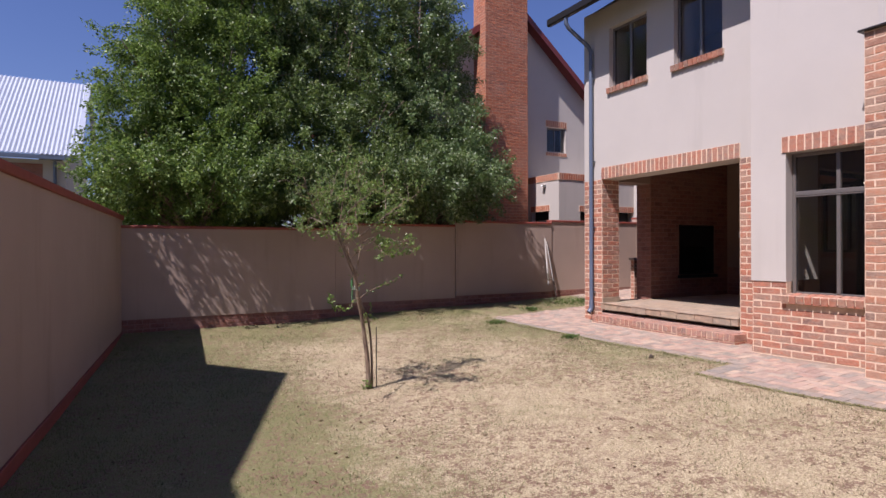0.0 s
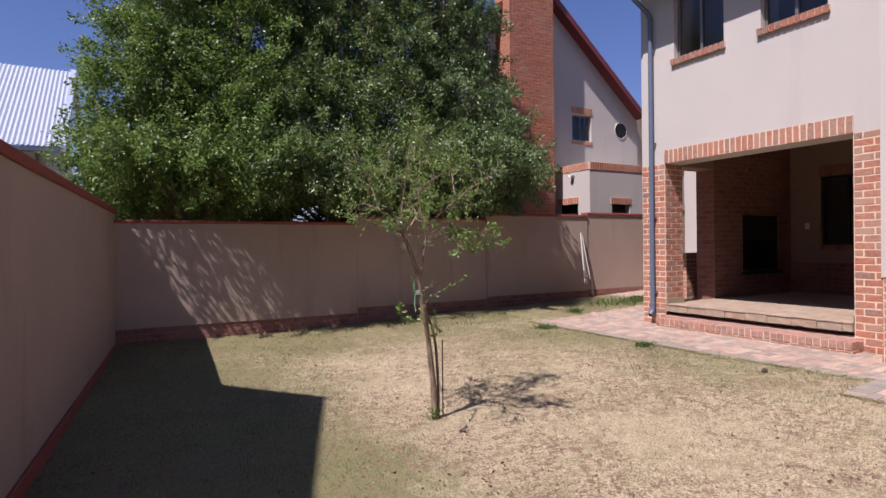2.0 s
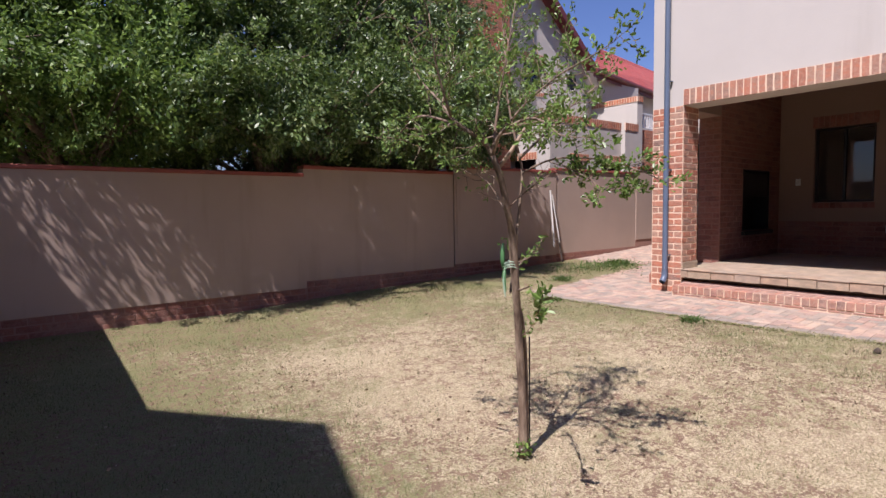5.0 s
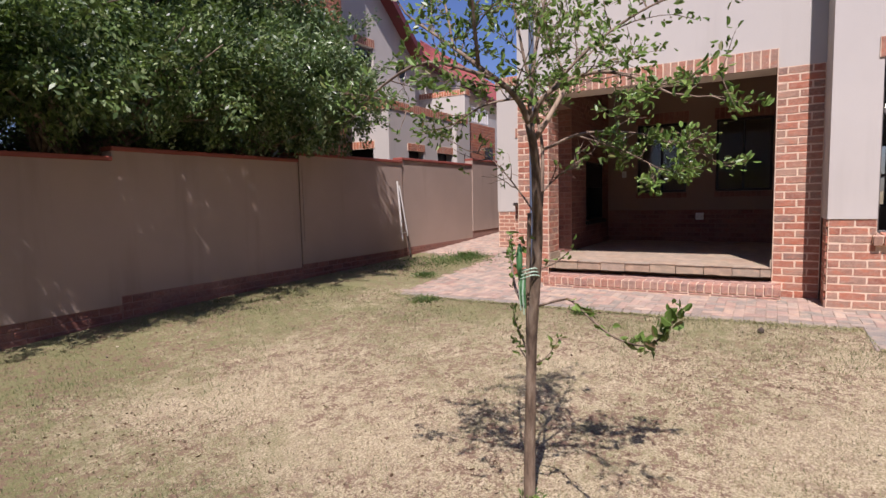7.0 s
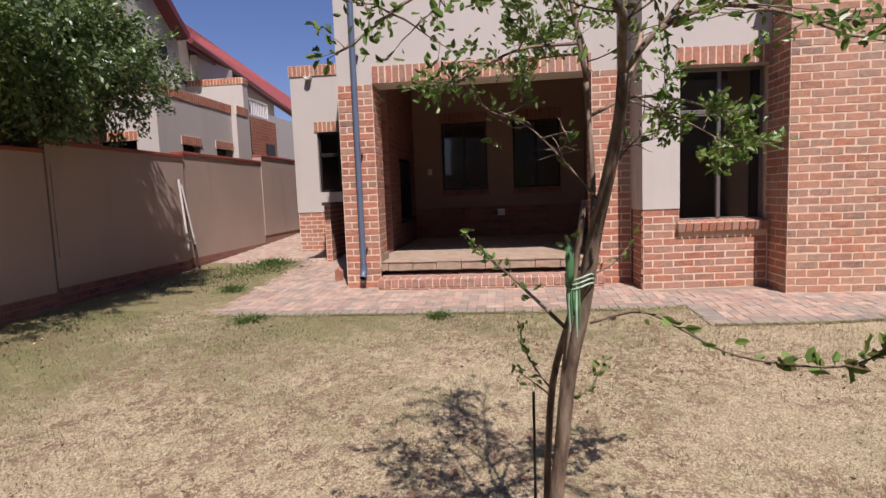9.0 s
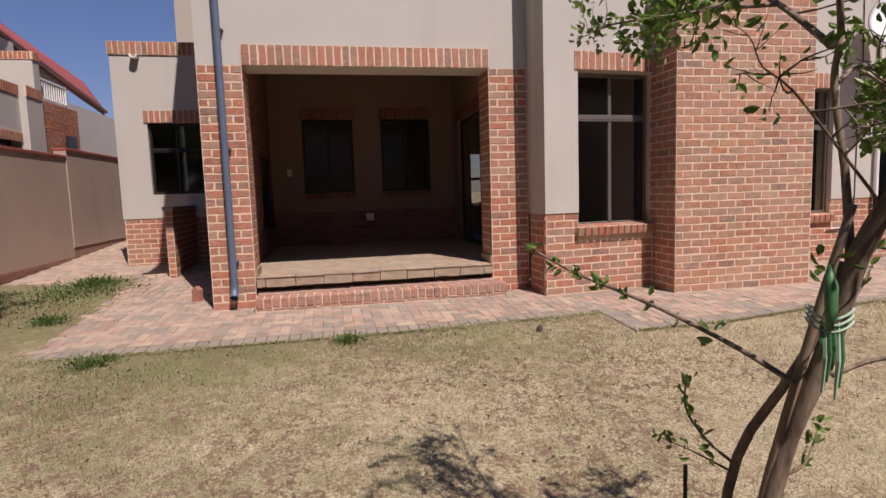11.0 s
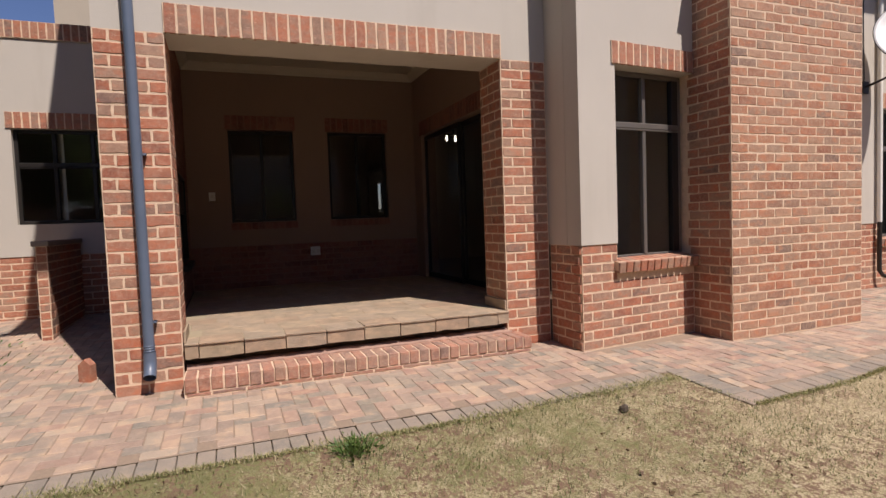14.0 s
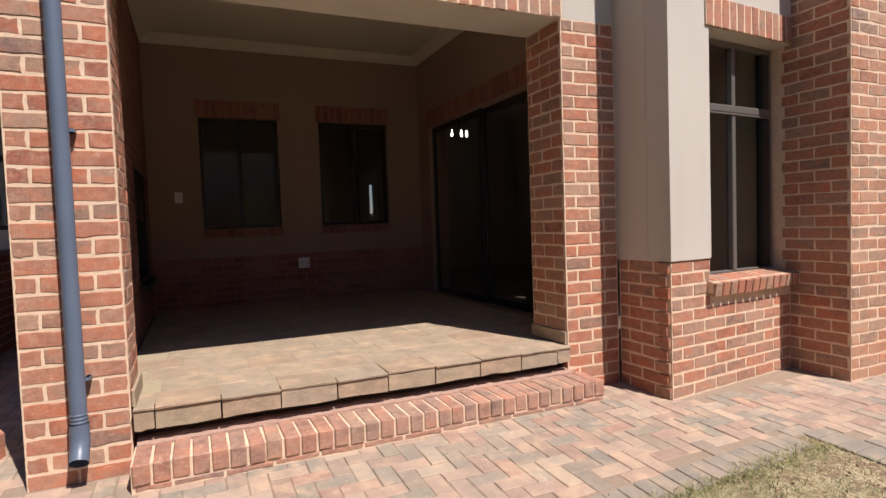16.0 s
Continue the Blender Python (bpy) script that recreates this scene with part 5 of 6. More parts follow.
FORK = (1.17, 5.738, 1.87)
trunk_part("stem", [(1.607, 5.928, -0.05), (1.587, 5.914, 0.34), (1.54, 5.888, 0.64), (1.493, 5.861, 0.917), (1.432, 5.822, 1.144), (1.383, 5.788, 1.40),
                    (1.304, 5.76, 1.577), (1.232, 5.738, 1.745), FORK], [0.031, 0.028, 0.026, 0.024, 0.024, 0.023, 0.020, 0.018, 0.016], BARK, "thin grey-brown stem")
trunk_part("stem", [(1.66, 5.95, -0.05), (1.648, 5.938, 0.47), (1.60, 5.915, 0.83), (1.50, 5.875, 1.05), (1.44, 5.84, 1.2), (1.41, 5.80, 1.38)],
           [0.015, 0.014, 0.013, 0.012, 0.011, 0.009], BARK, "thin grey-brown stem")
trunk_part("stem", [(1.40, 5.79, 1.36), (1.432, 5.785, 1.60), (1.462, 5.792, 1.79), (1.44, 5.80, 1.9)], [0.011, 0.009, 0.008, 0.007], BARK, "slender upright stem")
limb([FORK, (1.122, 5.752, 1.937), (1.03, 5.77, 1.99), (0.984, 5.86, 2.07), (1.03, 5.99, 2.166), (1.06, 6.2, 2.32)], 0.014, 0.005, 9, 0.22)
limb([FORK, (1.14, 5.65, 1.97), (1.17, 5.5, 2.03), (1.14, 5.36, 2.0), (1.09, 5.24, 1.93)], 0.011, 0.004, 8, 0.20)
limb([(1.14, 5.65, 1.97), (1.2, 5.52, 2.12), (1.27, 5.36, 2.24), (1.32, 5.22, 2.3)], 0.007, 0.003, 7, 0.2)
limb([(1.462, 5.792, 1.79), (1.55, 5.62, 1.86), (1.67, 5.38, 1.84), (1.78, 5.19, 1.76)], 0.007, 0.003, 9, 0.16, bare=0.35)
limb([(1.53, 5.66, 1.85), (1.55, 5.48, 1.78), (1.56, 5.32, 1.69)], 0.004, 0.002, 4, 0.12)
limb([(1.46, 5.80, 1.88), (1.66, 5.77, 2.04), (1.9, 5.77, 2.22), (2.12, 5.74, 2.36)], 0.009, 0.004, 8, 0.22)
limb([(1.66, 5.77, 2.04), (1.86, 5.9, 2.08), (2.06, 6.02, 2.1)], 0.006, 0.003, 6, 0.18)
limb([(1.0, 5.80, 2.02), (0.93, 6.05, 2.10), (0.95, 6.28, 2.04), (0.98, 6.40, 1.98)], 0.008, 0.003, 6, 0.16, leafy=0.55)
limb([(0.984, 5.86, 2.07), (0.86, 5.82, 2.3), (0.78, 5.78, 2.55)], 0.008, 0.003, 7, 0.22)
limb([FORK, (1.2, 5.72, 2.15), (1.22, 5.66, 2.45), (1.24, 5.62, 2.7)], 0.009, 0.003, 8, 0.22)
limb([(1.44, 5.80, 1.9), (1.42, 5.86, 2.2), (1.48, 5.94, 2.5), (1.52, 6.0, 2.72)], 0.008, 0.003, 8, 0.22)
limb([(1.43, 5.83, 2.02), (1.38, 6.02, 2.0), (1.37, 6.2, 1.92)], 0.006, 0.003, 5, 0.16)
limb([(1.78, 5.77, 2.13), (1.82, 5.9, 2.38), (1.84, 6.02, 2.62)], 0.006, 0.003, 6, 0.2)
limb([(1.03, 5.99, 2.166), (1.2, 6.12, 2.4), (1.28, 6.22, 2.62)], 0.006, 0.003, 6, 0.2)
limb([(1.34, 5.77, 1.50), (1.36, 5.9, 1.66), (1.36, 6.0, 1.76), (1.33, 6.1, 1.8)], 0.004, 0.002, 6, 0.13, leafy=0.2)
limb([(1.30, 5.76, 1.58), (1.38, 5.68, 1.68), (1.42, 5.60, 1.74)], 0.004, 0.002, 5, 0.12, leafy=0.2)
stub = Builder()
stub.tube([(1.21, 5.738, 1.80), (1.27, 5.70, 1.89), (1.31, 5.66, 1.98), (1.33, 5.65, 2.02)], [0.012, 0.011, 0.009, 0.006], 8)
piece("broken_branch", stub, STAKE, sap, "pale broken dead branch", smooth=True)

# low shoots
low_shoots = [
    ([(1.43, 5.80, 1.10), (1.41, 5.70, 1.135), (1.35, 5.63, 1.15), (1.28, 5.55, 1.115), (1.21, 5.44, 1.06), (1.10, 5.34, 1.06), (0.98, 5.255, 1.09), (0.92, 5.19, 1.15), (0.895, 5.153, 1.226)], 0.006, 7, 0.046),
    ([(1.45, 5.88, 1.08), (1.56, 5.97, 1.155), (1.73, 6.06, 1.22), (1.88, 6.13, 1.26), (2.05, 6.20, 1.30), (2.25, 6.29, 1.38)], 0.008, 9, 0.04),
    ([(1.60, 5.915, 0.80), (1.66, 5.97, 0.86), (1.68, 6.02, 0.95), (1.66, 6.03, 1.05)], 0.005, 8, 0.036),
    ([(1.60, 5.92, 0.78), (1.68, 6.0, 0.82), (1.74, 6.06, 0.84)], 0.004, 6, 0.034),
    ([(1.52, 5.875, 0.80), (1.50, 5.80, 0.84), (1.52, 5.74, 0.93)], 0.005, 6, 0.036),
    ([(1.41, 5.81, 1.26), (1.44, 5.72, 1.30), (1.46, 5.66, 1.36)], 0.005, 3, 0.034),
]
for pts, r, per_node, size in low_shoots:
    line = smooth_line(pts)
    b = Builder()
    b.tube(line, [r * (1 - 0.7 * i / (len(line) - 1)) for i in range(len(line))], 6)
    piece("branch", b, BARK, sap, smooth=True)
    start = len(line) // 4
    for i in range(start, len(line), 2):
        way = (line[i] - line[i - 1]).normalized()
        dense_end = 1.0 if i > len(line) * 0.6 else 0.55
        add_leaves(line[i], way, max(2, int(per_node * dense_end)), size * rng.uniform(0.8, 1.1), 0.012)
for k in range(4):
    p = (1.58 + rng.uniform(-0.03, 0.03), 5.915 + rng.uniform(-0.04, 0.04), rng.uniform(0.03, 0.16))
    add_leaves(p, (0, 0, 0.4), 9, 0.034, 0.02)
add_leaves((1.40, 5.84, 1.36), (-0.2, 0.2, 0.3), 10, 0.034, 0.03)
c, w, sizes = np.concatenate(leaf_c), np.concatenate(leaf_w), np.concatenate(leaf_s)
ob = new("crown", quad_cloud("crown", small_leaves(c, w, sizes, rs), LEAF_SMALL))
ob.parent = sap
tagged(ob, "sparse crown of small fresh green leaves", kind="stuff")
trunk_part("stake", [(1.625, 5.945, -0.05), (1.555, 5.905, 0.6), (1.44, 5.855, 1.2), (1.375, 5.82, 1.515)], [0.013, 0.013, 0.011, 0.009], STAKE, "split timber stake")
b = Builder()
b.tube([(1.73, 5.985, -0.05), (1.73, 5.982, 0.75)], 0.006, 6)
piece("rod", b, BLACK, sap, "thin dark metal rod")
RX, RY, RZ = 1.41, 5.835, 1.25
b = Builder()
for z in (RZ - 0.015, RZ, RZ + 0.015):
    b.tube([(RX + 0.046 * math.cos(a), RY + 0.046 * math.sin(a), z + 0.01 * math.sin(2 * a)) for a in np.linspace(0, 6.283, 17)], 0.0032, 6, cap=False)
piece("tie", b, RIBBON_WHITE, sap, "white plastic tie")
knot = Builder()
knot.tube([(RX - 0.03, RY + 0.035, RZ + 0.13), (RX - 0.035, RY + 0.035, RZ + 0.08), (RX - 0.036, RY + 0.034, RZ + 0.02), (RX - 0.034, RY + 0.034, RZ - 0.02)], [0.006, 0.015, 0.013, 0.006], 7)
knot = piece("ribbon", knot, RIBBON, sap, "knotted green plastic ribbon", smooth=True)
for k in range(6):
    a = 2.0 + 0.2 * k
    ox, oy = RX + 0.04 * math.cos(a), RY + 0.044 * math.sin(a)
    fall = 0.10 + 0.014 * ((k * 5) % 7)
    strand = Builder()
    strand.tube([(ox, oy, RZ), (ox - 0.006, oy + 0.002, RZ - fall * 0.5), (ox + 0.002, oy, RZ - fall)], [0.003, 0.006, 0.003], 5)
    piece("ribbon_strand", strand, RIBBON_WHITE if k in (1, 4) else RIBBON, knot)
TX, TY = 1.6, 5.925

# ---- lawn blades, weeds, dead leaves ----
rs = np.random.RandomState(3)
n = 300000
gxs = rs.uniform(-1.75, 6.0, n)
gys = -0.5 + 12.4 * rs.uniform(0, 1, n)
ok = ~paved(gxs - 0.05 * rs.uniform(0, 1, n) ** 2, gys) & (gys < 11.95)
gxs, gys = gxs[ok], gys[ok]
n = len(gxs)
base_p = np.stack([gxs, gys, lawn_z(gxs, gys) - 0.004], axis=1)
ang = rs.uniform(0, 6.283, n)
lean = rs.uniform(0.2, 1.6, n)
hgt = rs.uniform(0.012, 0.038, n)
way = np.stack([np.cos(ang) * lean, np.sin(ang) * lean, np.ones(n)], axis=1)
way /= np.linalg.norm(way, axis=1, keepdims=True)
sd_ = np.stack([-np.sin(ang), np.cos(ang), np.zeros(n)], axis=1) * 0.0022
tip_ = base_p + way * hgt[:, None]
quads_ = np.stack([base_p - sd_, base_p + sd_, tip_ + sd_ * 0.3, tip_ - sd_ * 0.3], axis=1)
clump = 0.7 * np.sin(gxs * 2.1 + 1.3 * np.sin(gys * 1.7)) * np.sin(gys * 2.6 + 1.1 * np.sin(gxs * 1.3)) + 0.6 * np.sin(gxs * 7.3 + gys * 3.1) * np.sin(gys * 8.1 - gxs * 2.2)
# green blades crowd the west side, partly to paint its shade darker
greenness = 0.17 + 0.22 * clump + 0.85 * ease(2.2, 0.1, gxs) + 0.5 * ease(8.3, 11.2, gys) + 0.45 * ease(3.0, 0.0, paving_west(gys) - gxs) * ease(3.6, 5.0, gys)
worn = 1.0 - 0.75 * np.clip(0.25 + 0.5 * np.sin(gxs * 1.9 + 1.2 * np.sin(gys * 1.1 + 0.5)) * np.sin(gys * 1.5 + np.sin(gxs * 0.9)) + 0.5 * np.sin(gxs * 5.1 + gys * 2.3) * np.sin(gys * 4.7 - gxs * 3.3), 0, 1)
is_green = rs.uniform(0, 1, n) < greenness
for tag_, sel, mat_ in (("straw_grass", ~is_green, BLADE), ("green_grass", is_green, GREEN_BLADE)):
    thin = sel & (rs.uniform(0, 1, n) < (0.62 + 0.38 * clump) * worn)
    ob = new(tag_, quad_cloud(tag_, quads_[thin], mat_))
    tagged(ob, "short dry straw grass over the lawn" if mat_ is BLADE else "short green grass scattered in the lawn", "grass", kind="stuff")


def tuft(name, label, x, y, r, count, size, mat, seed, height=0.08):
    rs = np.random.RandomState(seed)
    px, py = rs.normal(scale=r / 2, size=(2, count))
    c = np.stack([x + px, y + py, slope_z(x + px, y + py) + rs.uniform(0.0, height, count)], axis=1)
    w = np.stack([px / r, py / r, rs.uniform(0.2, 1.4, count)], axis=1) + rs.normal(scale=0.4, size=(count, 3))
    ob = new(name, quad_cloud(name, leaves(c, w, size, rs, 4.0), mat))
    return tagged(ob, label, "weed", "weeds", kind="stuff")


tuft("weed_patch", "green weeds growing at the edge of the paving", 9.0, 10.55, 0.8, 800, 0.06, WEED, 21, 0.09)
tuft("weed_patch", "green weeds growing at the edge of the paving", 8.2, 10.85, 1.3, 1100, 0.04, GREEN_BLADE, 22, 0.02)
tuft("weed_patch", "green weeds growing at the edge of the paving", 9.6, 10.5, 0.35, 500, 0.07, WEED, 23, 0.10)
tuft("weed_tuft", "small green tuft beside the paving", 7.2, 10.1, 0.2, 260, 0.06, WEED, 24, 0.07)
tuft("weed_tuft", "small green tuft beside the paving", 5.62, 6.85, 0.13, 240, 0.05, WEED, 25, 0.05)
tuft("weed_tuft", "small green tuft beside the paving", 5.55, 9.05, 0.2, 300, 0.05, WEED, 26, 0.05)
tuft("weed_tuft", "small green tuft beside the paving", 4.9, 0.6, 0.2, 300, 0.06, WEED, 27, 0.08)
tuft("weed_tuft", "small green tuft at the foot of the sapling", TX, TY, 0.06, 60, 0.045, WEED, 28, 0.12)
rs = np.random.RandomState(31)
n = 42000
lx, ly = rs.uniform(-1.4, 5.8, n), rs.uniform(0.2, 11.6, n)
litter = 0.5 + 0.35 * np.sin(lx * 1.9 + 1.2 * np.sin(ly * 1.1 + 0.5)) * np.sin(ly * 1.5 + np.sin(lx * 0.9)) + 0.3 * np.sin(lx * 5.1 + ly * 2.3) * np.sin(ly * 4.7 - lx * 3.3)
held = (rs.uniform(0, 1, n) < litter ** 2) & ~paved(lx, ly)
lx, ly = lx[held], ly[held]
n = len(lx)
c = np.stack([lx, ly, lawn_z(lx, ly) + 0.012], axis=1)
w = np.stack([rs.normal(size=n), rs.normal(size=n), rs.normal(scale=0.25, size=n)], axis=1)
ob = new("fallen_leaves", quad_cloud("fallen_leaves", leaves(c, w, 0.013 + 0.024 * rs.uniform(0, 1, n) ** 5, rs, 2.0), DRY))
tagged(ob, "dry fallen leaves scattered on the lawn", "leaves", kind="stuff")
clod = Builder()
for k in range(6):
    a = k
    pass
clod.tube([(5.47, 4.98, 0.165), (5.475, 4.985, 0.18), (5.47, 4.98, 0.2), (5.465, 4.98, 0.215), (5.47, 4.985, 0.225)], [0.022, 0.034, 0.031, 0.022, 0.008], 7)
cl = new("stone", clod.mesh("stone", plain_material("dark_stone", (0.08, 0.06, 0.045), 0.9, vary=0.3, scale=40)))
tagged(cl, "small dark stone at the edge of the paving", "stone")

rs = np.random.RandomState(17)
n = 22000
ey = rs.uniform(-3.0, 9.8, n)
ex = paving_west(ey) + rs.normal(scale=0.035, size=n) * (0.4 + 0.9 * (np.sin(ey * 3.1) * np.sin(ey * 1.7 + 1) > 0)) + 0.0
base_p = np.stack([ex, ey, slope_z(ex, ey)], axis=1)
ang = rs.uniform(0, 6.283, n)
way = np.stack([np.cos(ang) + 0.5, np.sin(ang), rs.uniform(0.5, 1.6, n)], axis=1)
way /= np.linalg.norm(way, axis=1, keepdims=True)
sd_ = np.stack([-np.sin(ang), np.cos(ang), np.zeros(n)], axis=1) * 0.002
tip_ = base_p + way * rs.uniform(0.012, 0.032, n)[:, None]
ob = new("edge_grass", quad_cloud("edge_grass", np.stack([base_p - sd_, base_p + sd_, tip_ + sd_ * 0.2, tip_ - sd_ * 0.2], axis=1), FRINGE))
tagged(ob, "short green grass creeping over the paving edge", "grass", kind="stuff")

# ---- bricks and pavers ----
def brick_wall_set():
    # patio piers
    bricks(pier_n, (-1, 0), F, 7.88, N0, 0.24, HEAD, BRICK)
    bricks(pier_n, (0, -1), 7.88, F, F + THICK, 0.24, HEAD, BRICK, shift=0.11)
    bricks(pier_n, (0, 1), N0, F, F + THICK, 0.24, HEAD, BRICK, shift=0.11)
    bricks(pier_s, (-1, 0), F, 4.396, S0, 0.24, HEAD, BRICK)
    bricks(pier_s, (0, 1), S0, F, F + THICK, 0.24, HEAD, BRICK, shift=0.11)
    bricks(lintel, (-1, 0), F - 0.012, S0 - 0.01, 7.88, HEAD, HEAD + 0.235, BRICK, "soldier")
    # projecting box
    bricks(box_low, (-1, 0), BX + 0.014, 2.8, 4.356, 0.24, PL, BRICK, holes=[(2.79, 3.905, 0.95, 2.0)])
    bricks(box_low_ret, (0, 1), 4.376, BX + 0.016, F - 0.005, 0.24, PL, BRICK, shift=0.11)
    bricks(bay, (-1, 0), CX, 0.84, 2.8, 0.225, 4.19, BRICK_BAY, length=0.232)
    bricks(bay, (0, 1), 2.80, CX, BX + 0.26, 0.225, 4.19, BRICK, shift=0.11)
    bricks(dish_low, (-1, 0), DX + 0.014, -4.6, 0.83, 0.24, PL, BRICK, holes=[(-0.89, 0.2, 0.93, 2.0), (-3.4, -1.75, 0.93, 2.0)])
    # annexe
    bricks(annexe_low, (-1, 0), AX + 0.014, 8.38, AY - 0.014, 0.35, PL, BRICK)
    bricks(an_par, (-1, 0), AX - 0.02, 8.38, AY + 0.02, ATOP + 0.005, ATOP + 0.23, BRICK, "soldier")
    bricks(low, (-1, 0), 9.85, 9.40, 9.51, 0.3, 1.42, BRICK)
    bricks(low, (0, -1), 9.40, 9.85, AX, 0.3, 1.42, BRICK)
    # inside the patio, in bricks darkened to carry its shade
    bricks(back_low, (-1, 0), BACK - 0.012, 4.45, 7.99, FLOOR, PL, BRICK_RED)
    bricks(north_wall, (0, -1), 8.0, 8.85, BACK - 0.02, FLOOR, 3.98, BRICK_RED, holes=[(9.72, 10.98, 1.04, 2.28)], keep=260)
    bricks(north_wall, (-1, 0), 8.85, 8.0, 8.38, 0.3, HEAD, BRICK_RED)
    # boundary wall base
    for xa, xb, zb, zt, foot in SECTIONS[:4]:
        rows = 4
        bricks(foot, (0, -1), Y_BACK + 0.016, xa + 0.01, min(xb, 13), zb - rows * COURSE, zb - 0.004, BRICK_RED, keep=80)


def head(parent_name, label, n, plane, a0, a1, z0, z1, mat=BRICK, sloped=False):
    b = Builder()
    d = 0.03
    s = n[0] + n[1]
    lo, hi = sorted((plane - s * 0.02, plane + s * 0.014))
    if n[0]:
        b.box(lo, hi, a0 + 0.003, a1 - 0.003, z0 + 0.003, z1 - 0.003)
    else:
        b.box(a0 + 0.003, a1 - 0.003, lo, hi, z0 + 0.003, z1 - 0.003)
    # patio heads get dark joints, so their shade sits in the colour
    ob = structure(parent_name, b, MORTAR_RED if mat is BRICK_RED else MORTAR, label)
    bricks(ob, n, plane + s * 0.014, a0, a1, z0, z1, mat, "soldier")
    return ob


def sill(name, plane, a0, a1, z, out=0.06, inner=0.12):
    """Bricks on edge, tipped outward, under a window."""
    b = Builder()
    b.box(plane - out + 0.02, plane + inner, a0 + 0.005, a1 - 0.005, z - 0.098, z - 0.012)
    ob = structure(name, b, MORTAR, "sloping sill of red bricks on edge")
    count = round((a1 - a0) / COURSE)
    st = (a1 - a0) / count
    key = Builder()
    key.box(-0.111, 0.111, -(st - JOINT) / 2, (st - JOINT) / 2, -0.053, 0.053, 0.004)
    me = key.mesh("brick", BRICK)
    rg = random.Random(int(a0 * 100))
    for i in range(count):
        lay(ob, me, pose(plane - out + 0.108, a0 + (i + 0.5) * st, z - 0.055 + rg.uniform(-0.002, 0.002), rg.uniform(-1, 1), -9 + rg.uniform(-1, 1), 0), "brick")
    return ob


brick_wall_set()
tall_head = head("lintel_tall_window", "soldier course over the tall window", (-1, 0), BX, 2.8, 3.955, 3.005, 3.225)
head("lintel_recess_1", "soldier course over a window", (-1, 0), DX, -0.95, 0.3, 2.99, 3.215)
head("lintel_recess_2", "soldier course over a window", (-1, 0), DX, -3.5, -1.74, 2.99, 3.215)
head("lintel_annexe", "soldier course over the annexe window", (-1, 0), AX, 8.6, 10.16, 2.98, 3.2)
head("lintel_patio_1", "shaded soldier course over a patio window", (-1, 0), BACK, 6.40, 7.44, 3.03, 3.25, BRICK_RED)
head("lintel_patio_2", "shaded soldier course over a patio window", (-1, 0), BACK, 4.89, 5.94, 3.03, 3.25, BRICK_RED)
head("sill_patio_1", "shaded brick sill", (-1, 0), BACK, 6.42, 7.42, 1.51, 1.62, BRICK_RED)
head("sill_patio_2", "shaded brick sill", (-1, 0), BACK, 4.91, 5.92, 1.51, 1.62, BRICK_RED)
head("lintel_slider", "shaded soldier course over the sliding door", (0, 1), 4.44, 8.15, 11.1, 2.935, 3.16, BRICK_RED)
tall_sill = sill("sill_tall_window", BX, 2.80, 3.95, 1.09, inner=0.19)
sill("sill_upper_1", F, 6.68, 7.70, 4.915)
sill("sill_upper_2", F, 5.15, 6.16, 4.915)
sill("sill_recess_1", DX, -0.93, 0.25, 1.035)
sill("sill_recess_2", DX, -3.45, -1.70, 1.035)


def far_head(label, n, plane, a0, a1, z0, z1, mat=BRICK_FAR):
    ob = Builder()
    s = n[0] + n[1]
    lo, hi = sorted((plane - s * 0.03, plane + s * 0.015))
    if n[0]:
        ob.box(lo, hi, a0, a1, z0, z1)
    else:
        ob.box(a0, a1, lo, hi, z0, z1)
    p = piece("brick_head", ob, MORTAR, nh, label)
    bricks(p, n, plane + s * 0.015, a0 + 0.01, a1 - 0.01, z0 + 0.005, z1 - 0.005, mat, "soldier", keep=40)


bricks(chim, (0, -1), 14.3, 8.62, 10.26, 2.0, 11.6, BRICK_FAR, keep=0)
bricks(chim, (-1, 0), 8.62, 14.3, 14.99, 2.0, 11.6, BRICK_FAR, keep=0)
bricks(brick_wing, (0, -1), 13.62, 15.6, 17.7, 1.5, 4.1, BRICK_FAR, keep=0)
far_head("brick window head", (0, -1), NY, 11.55, 12.49, 5.99, 6.22)
far_head("brick window sill", (0, -1), NY, 11.55, 12.49, 4.98, 5.10)
far_head("brick parapet", (0, -1), 13.3, WX - 0.02, 14.0, 3.9, 4.12)
far_head("brick parapet", (0, -1), 13.16, 14.0, 14.72, 3.89, 4.12)
far_head("brick parapet", (-1, 0), WX, 13.28, 15.0, 3.9, 4.12)
far_head("brick window head", (-1, 0), WX, 13.75, 14.75, 2.93, 3.13)
far_head("brick window head", (0, -1), 13.3, 11.55, 12.4, 2.90, 3.10)
far_head("brick window head", (0, -1), 13.3, 13.05, 13.98, 2.92, 3.12)
far_head("brick parapet", (-1, 0), 15.2, 13.48, 16.3, 4.92, 5.1)
far_head("brick parapet", (0, -1), 13.5, 15.18, 15.52, 4.92, 5.1)

# step: bricks on edge over a half course
bm_ = Builder()
st = (7.87 - 4.79) / 32
bm_.box(-0.15, 0.15, -(st - 0.012) / 2, (st - 0.012) / 2, -0.055, 0.055, 0.006)
me = bm_.mesh("brick", BRICK_STEP)
rg = random.Random(9)
for i in range(32):
    lay(step, me, pose(7.035 + 0.15 + rg.uniform(-0.004, 0.004), 4.79 + (i + 0.5) * st, 0.345 + rg.uniform(-0.004, 0.003), rg.uniform(-1.2, 1.2), rg.uniform(-1, 1), rg.uniform(-1, 1)), "brick")
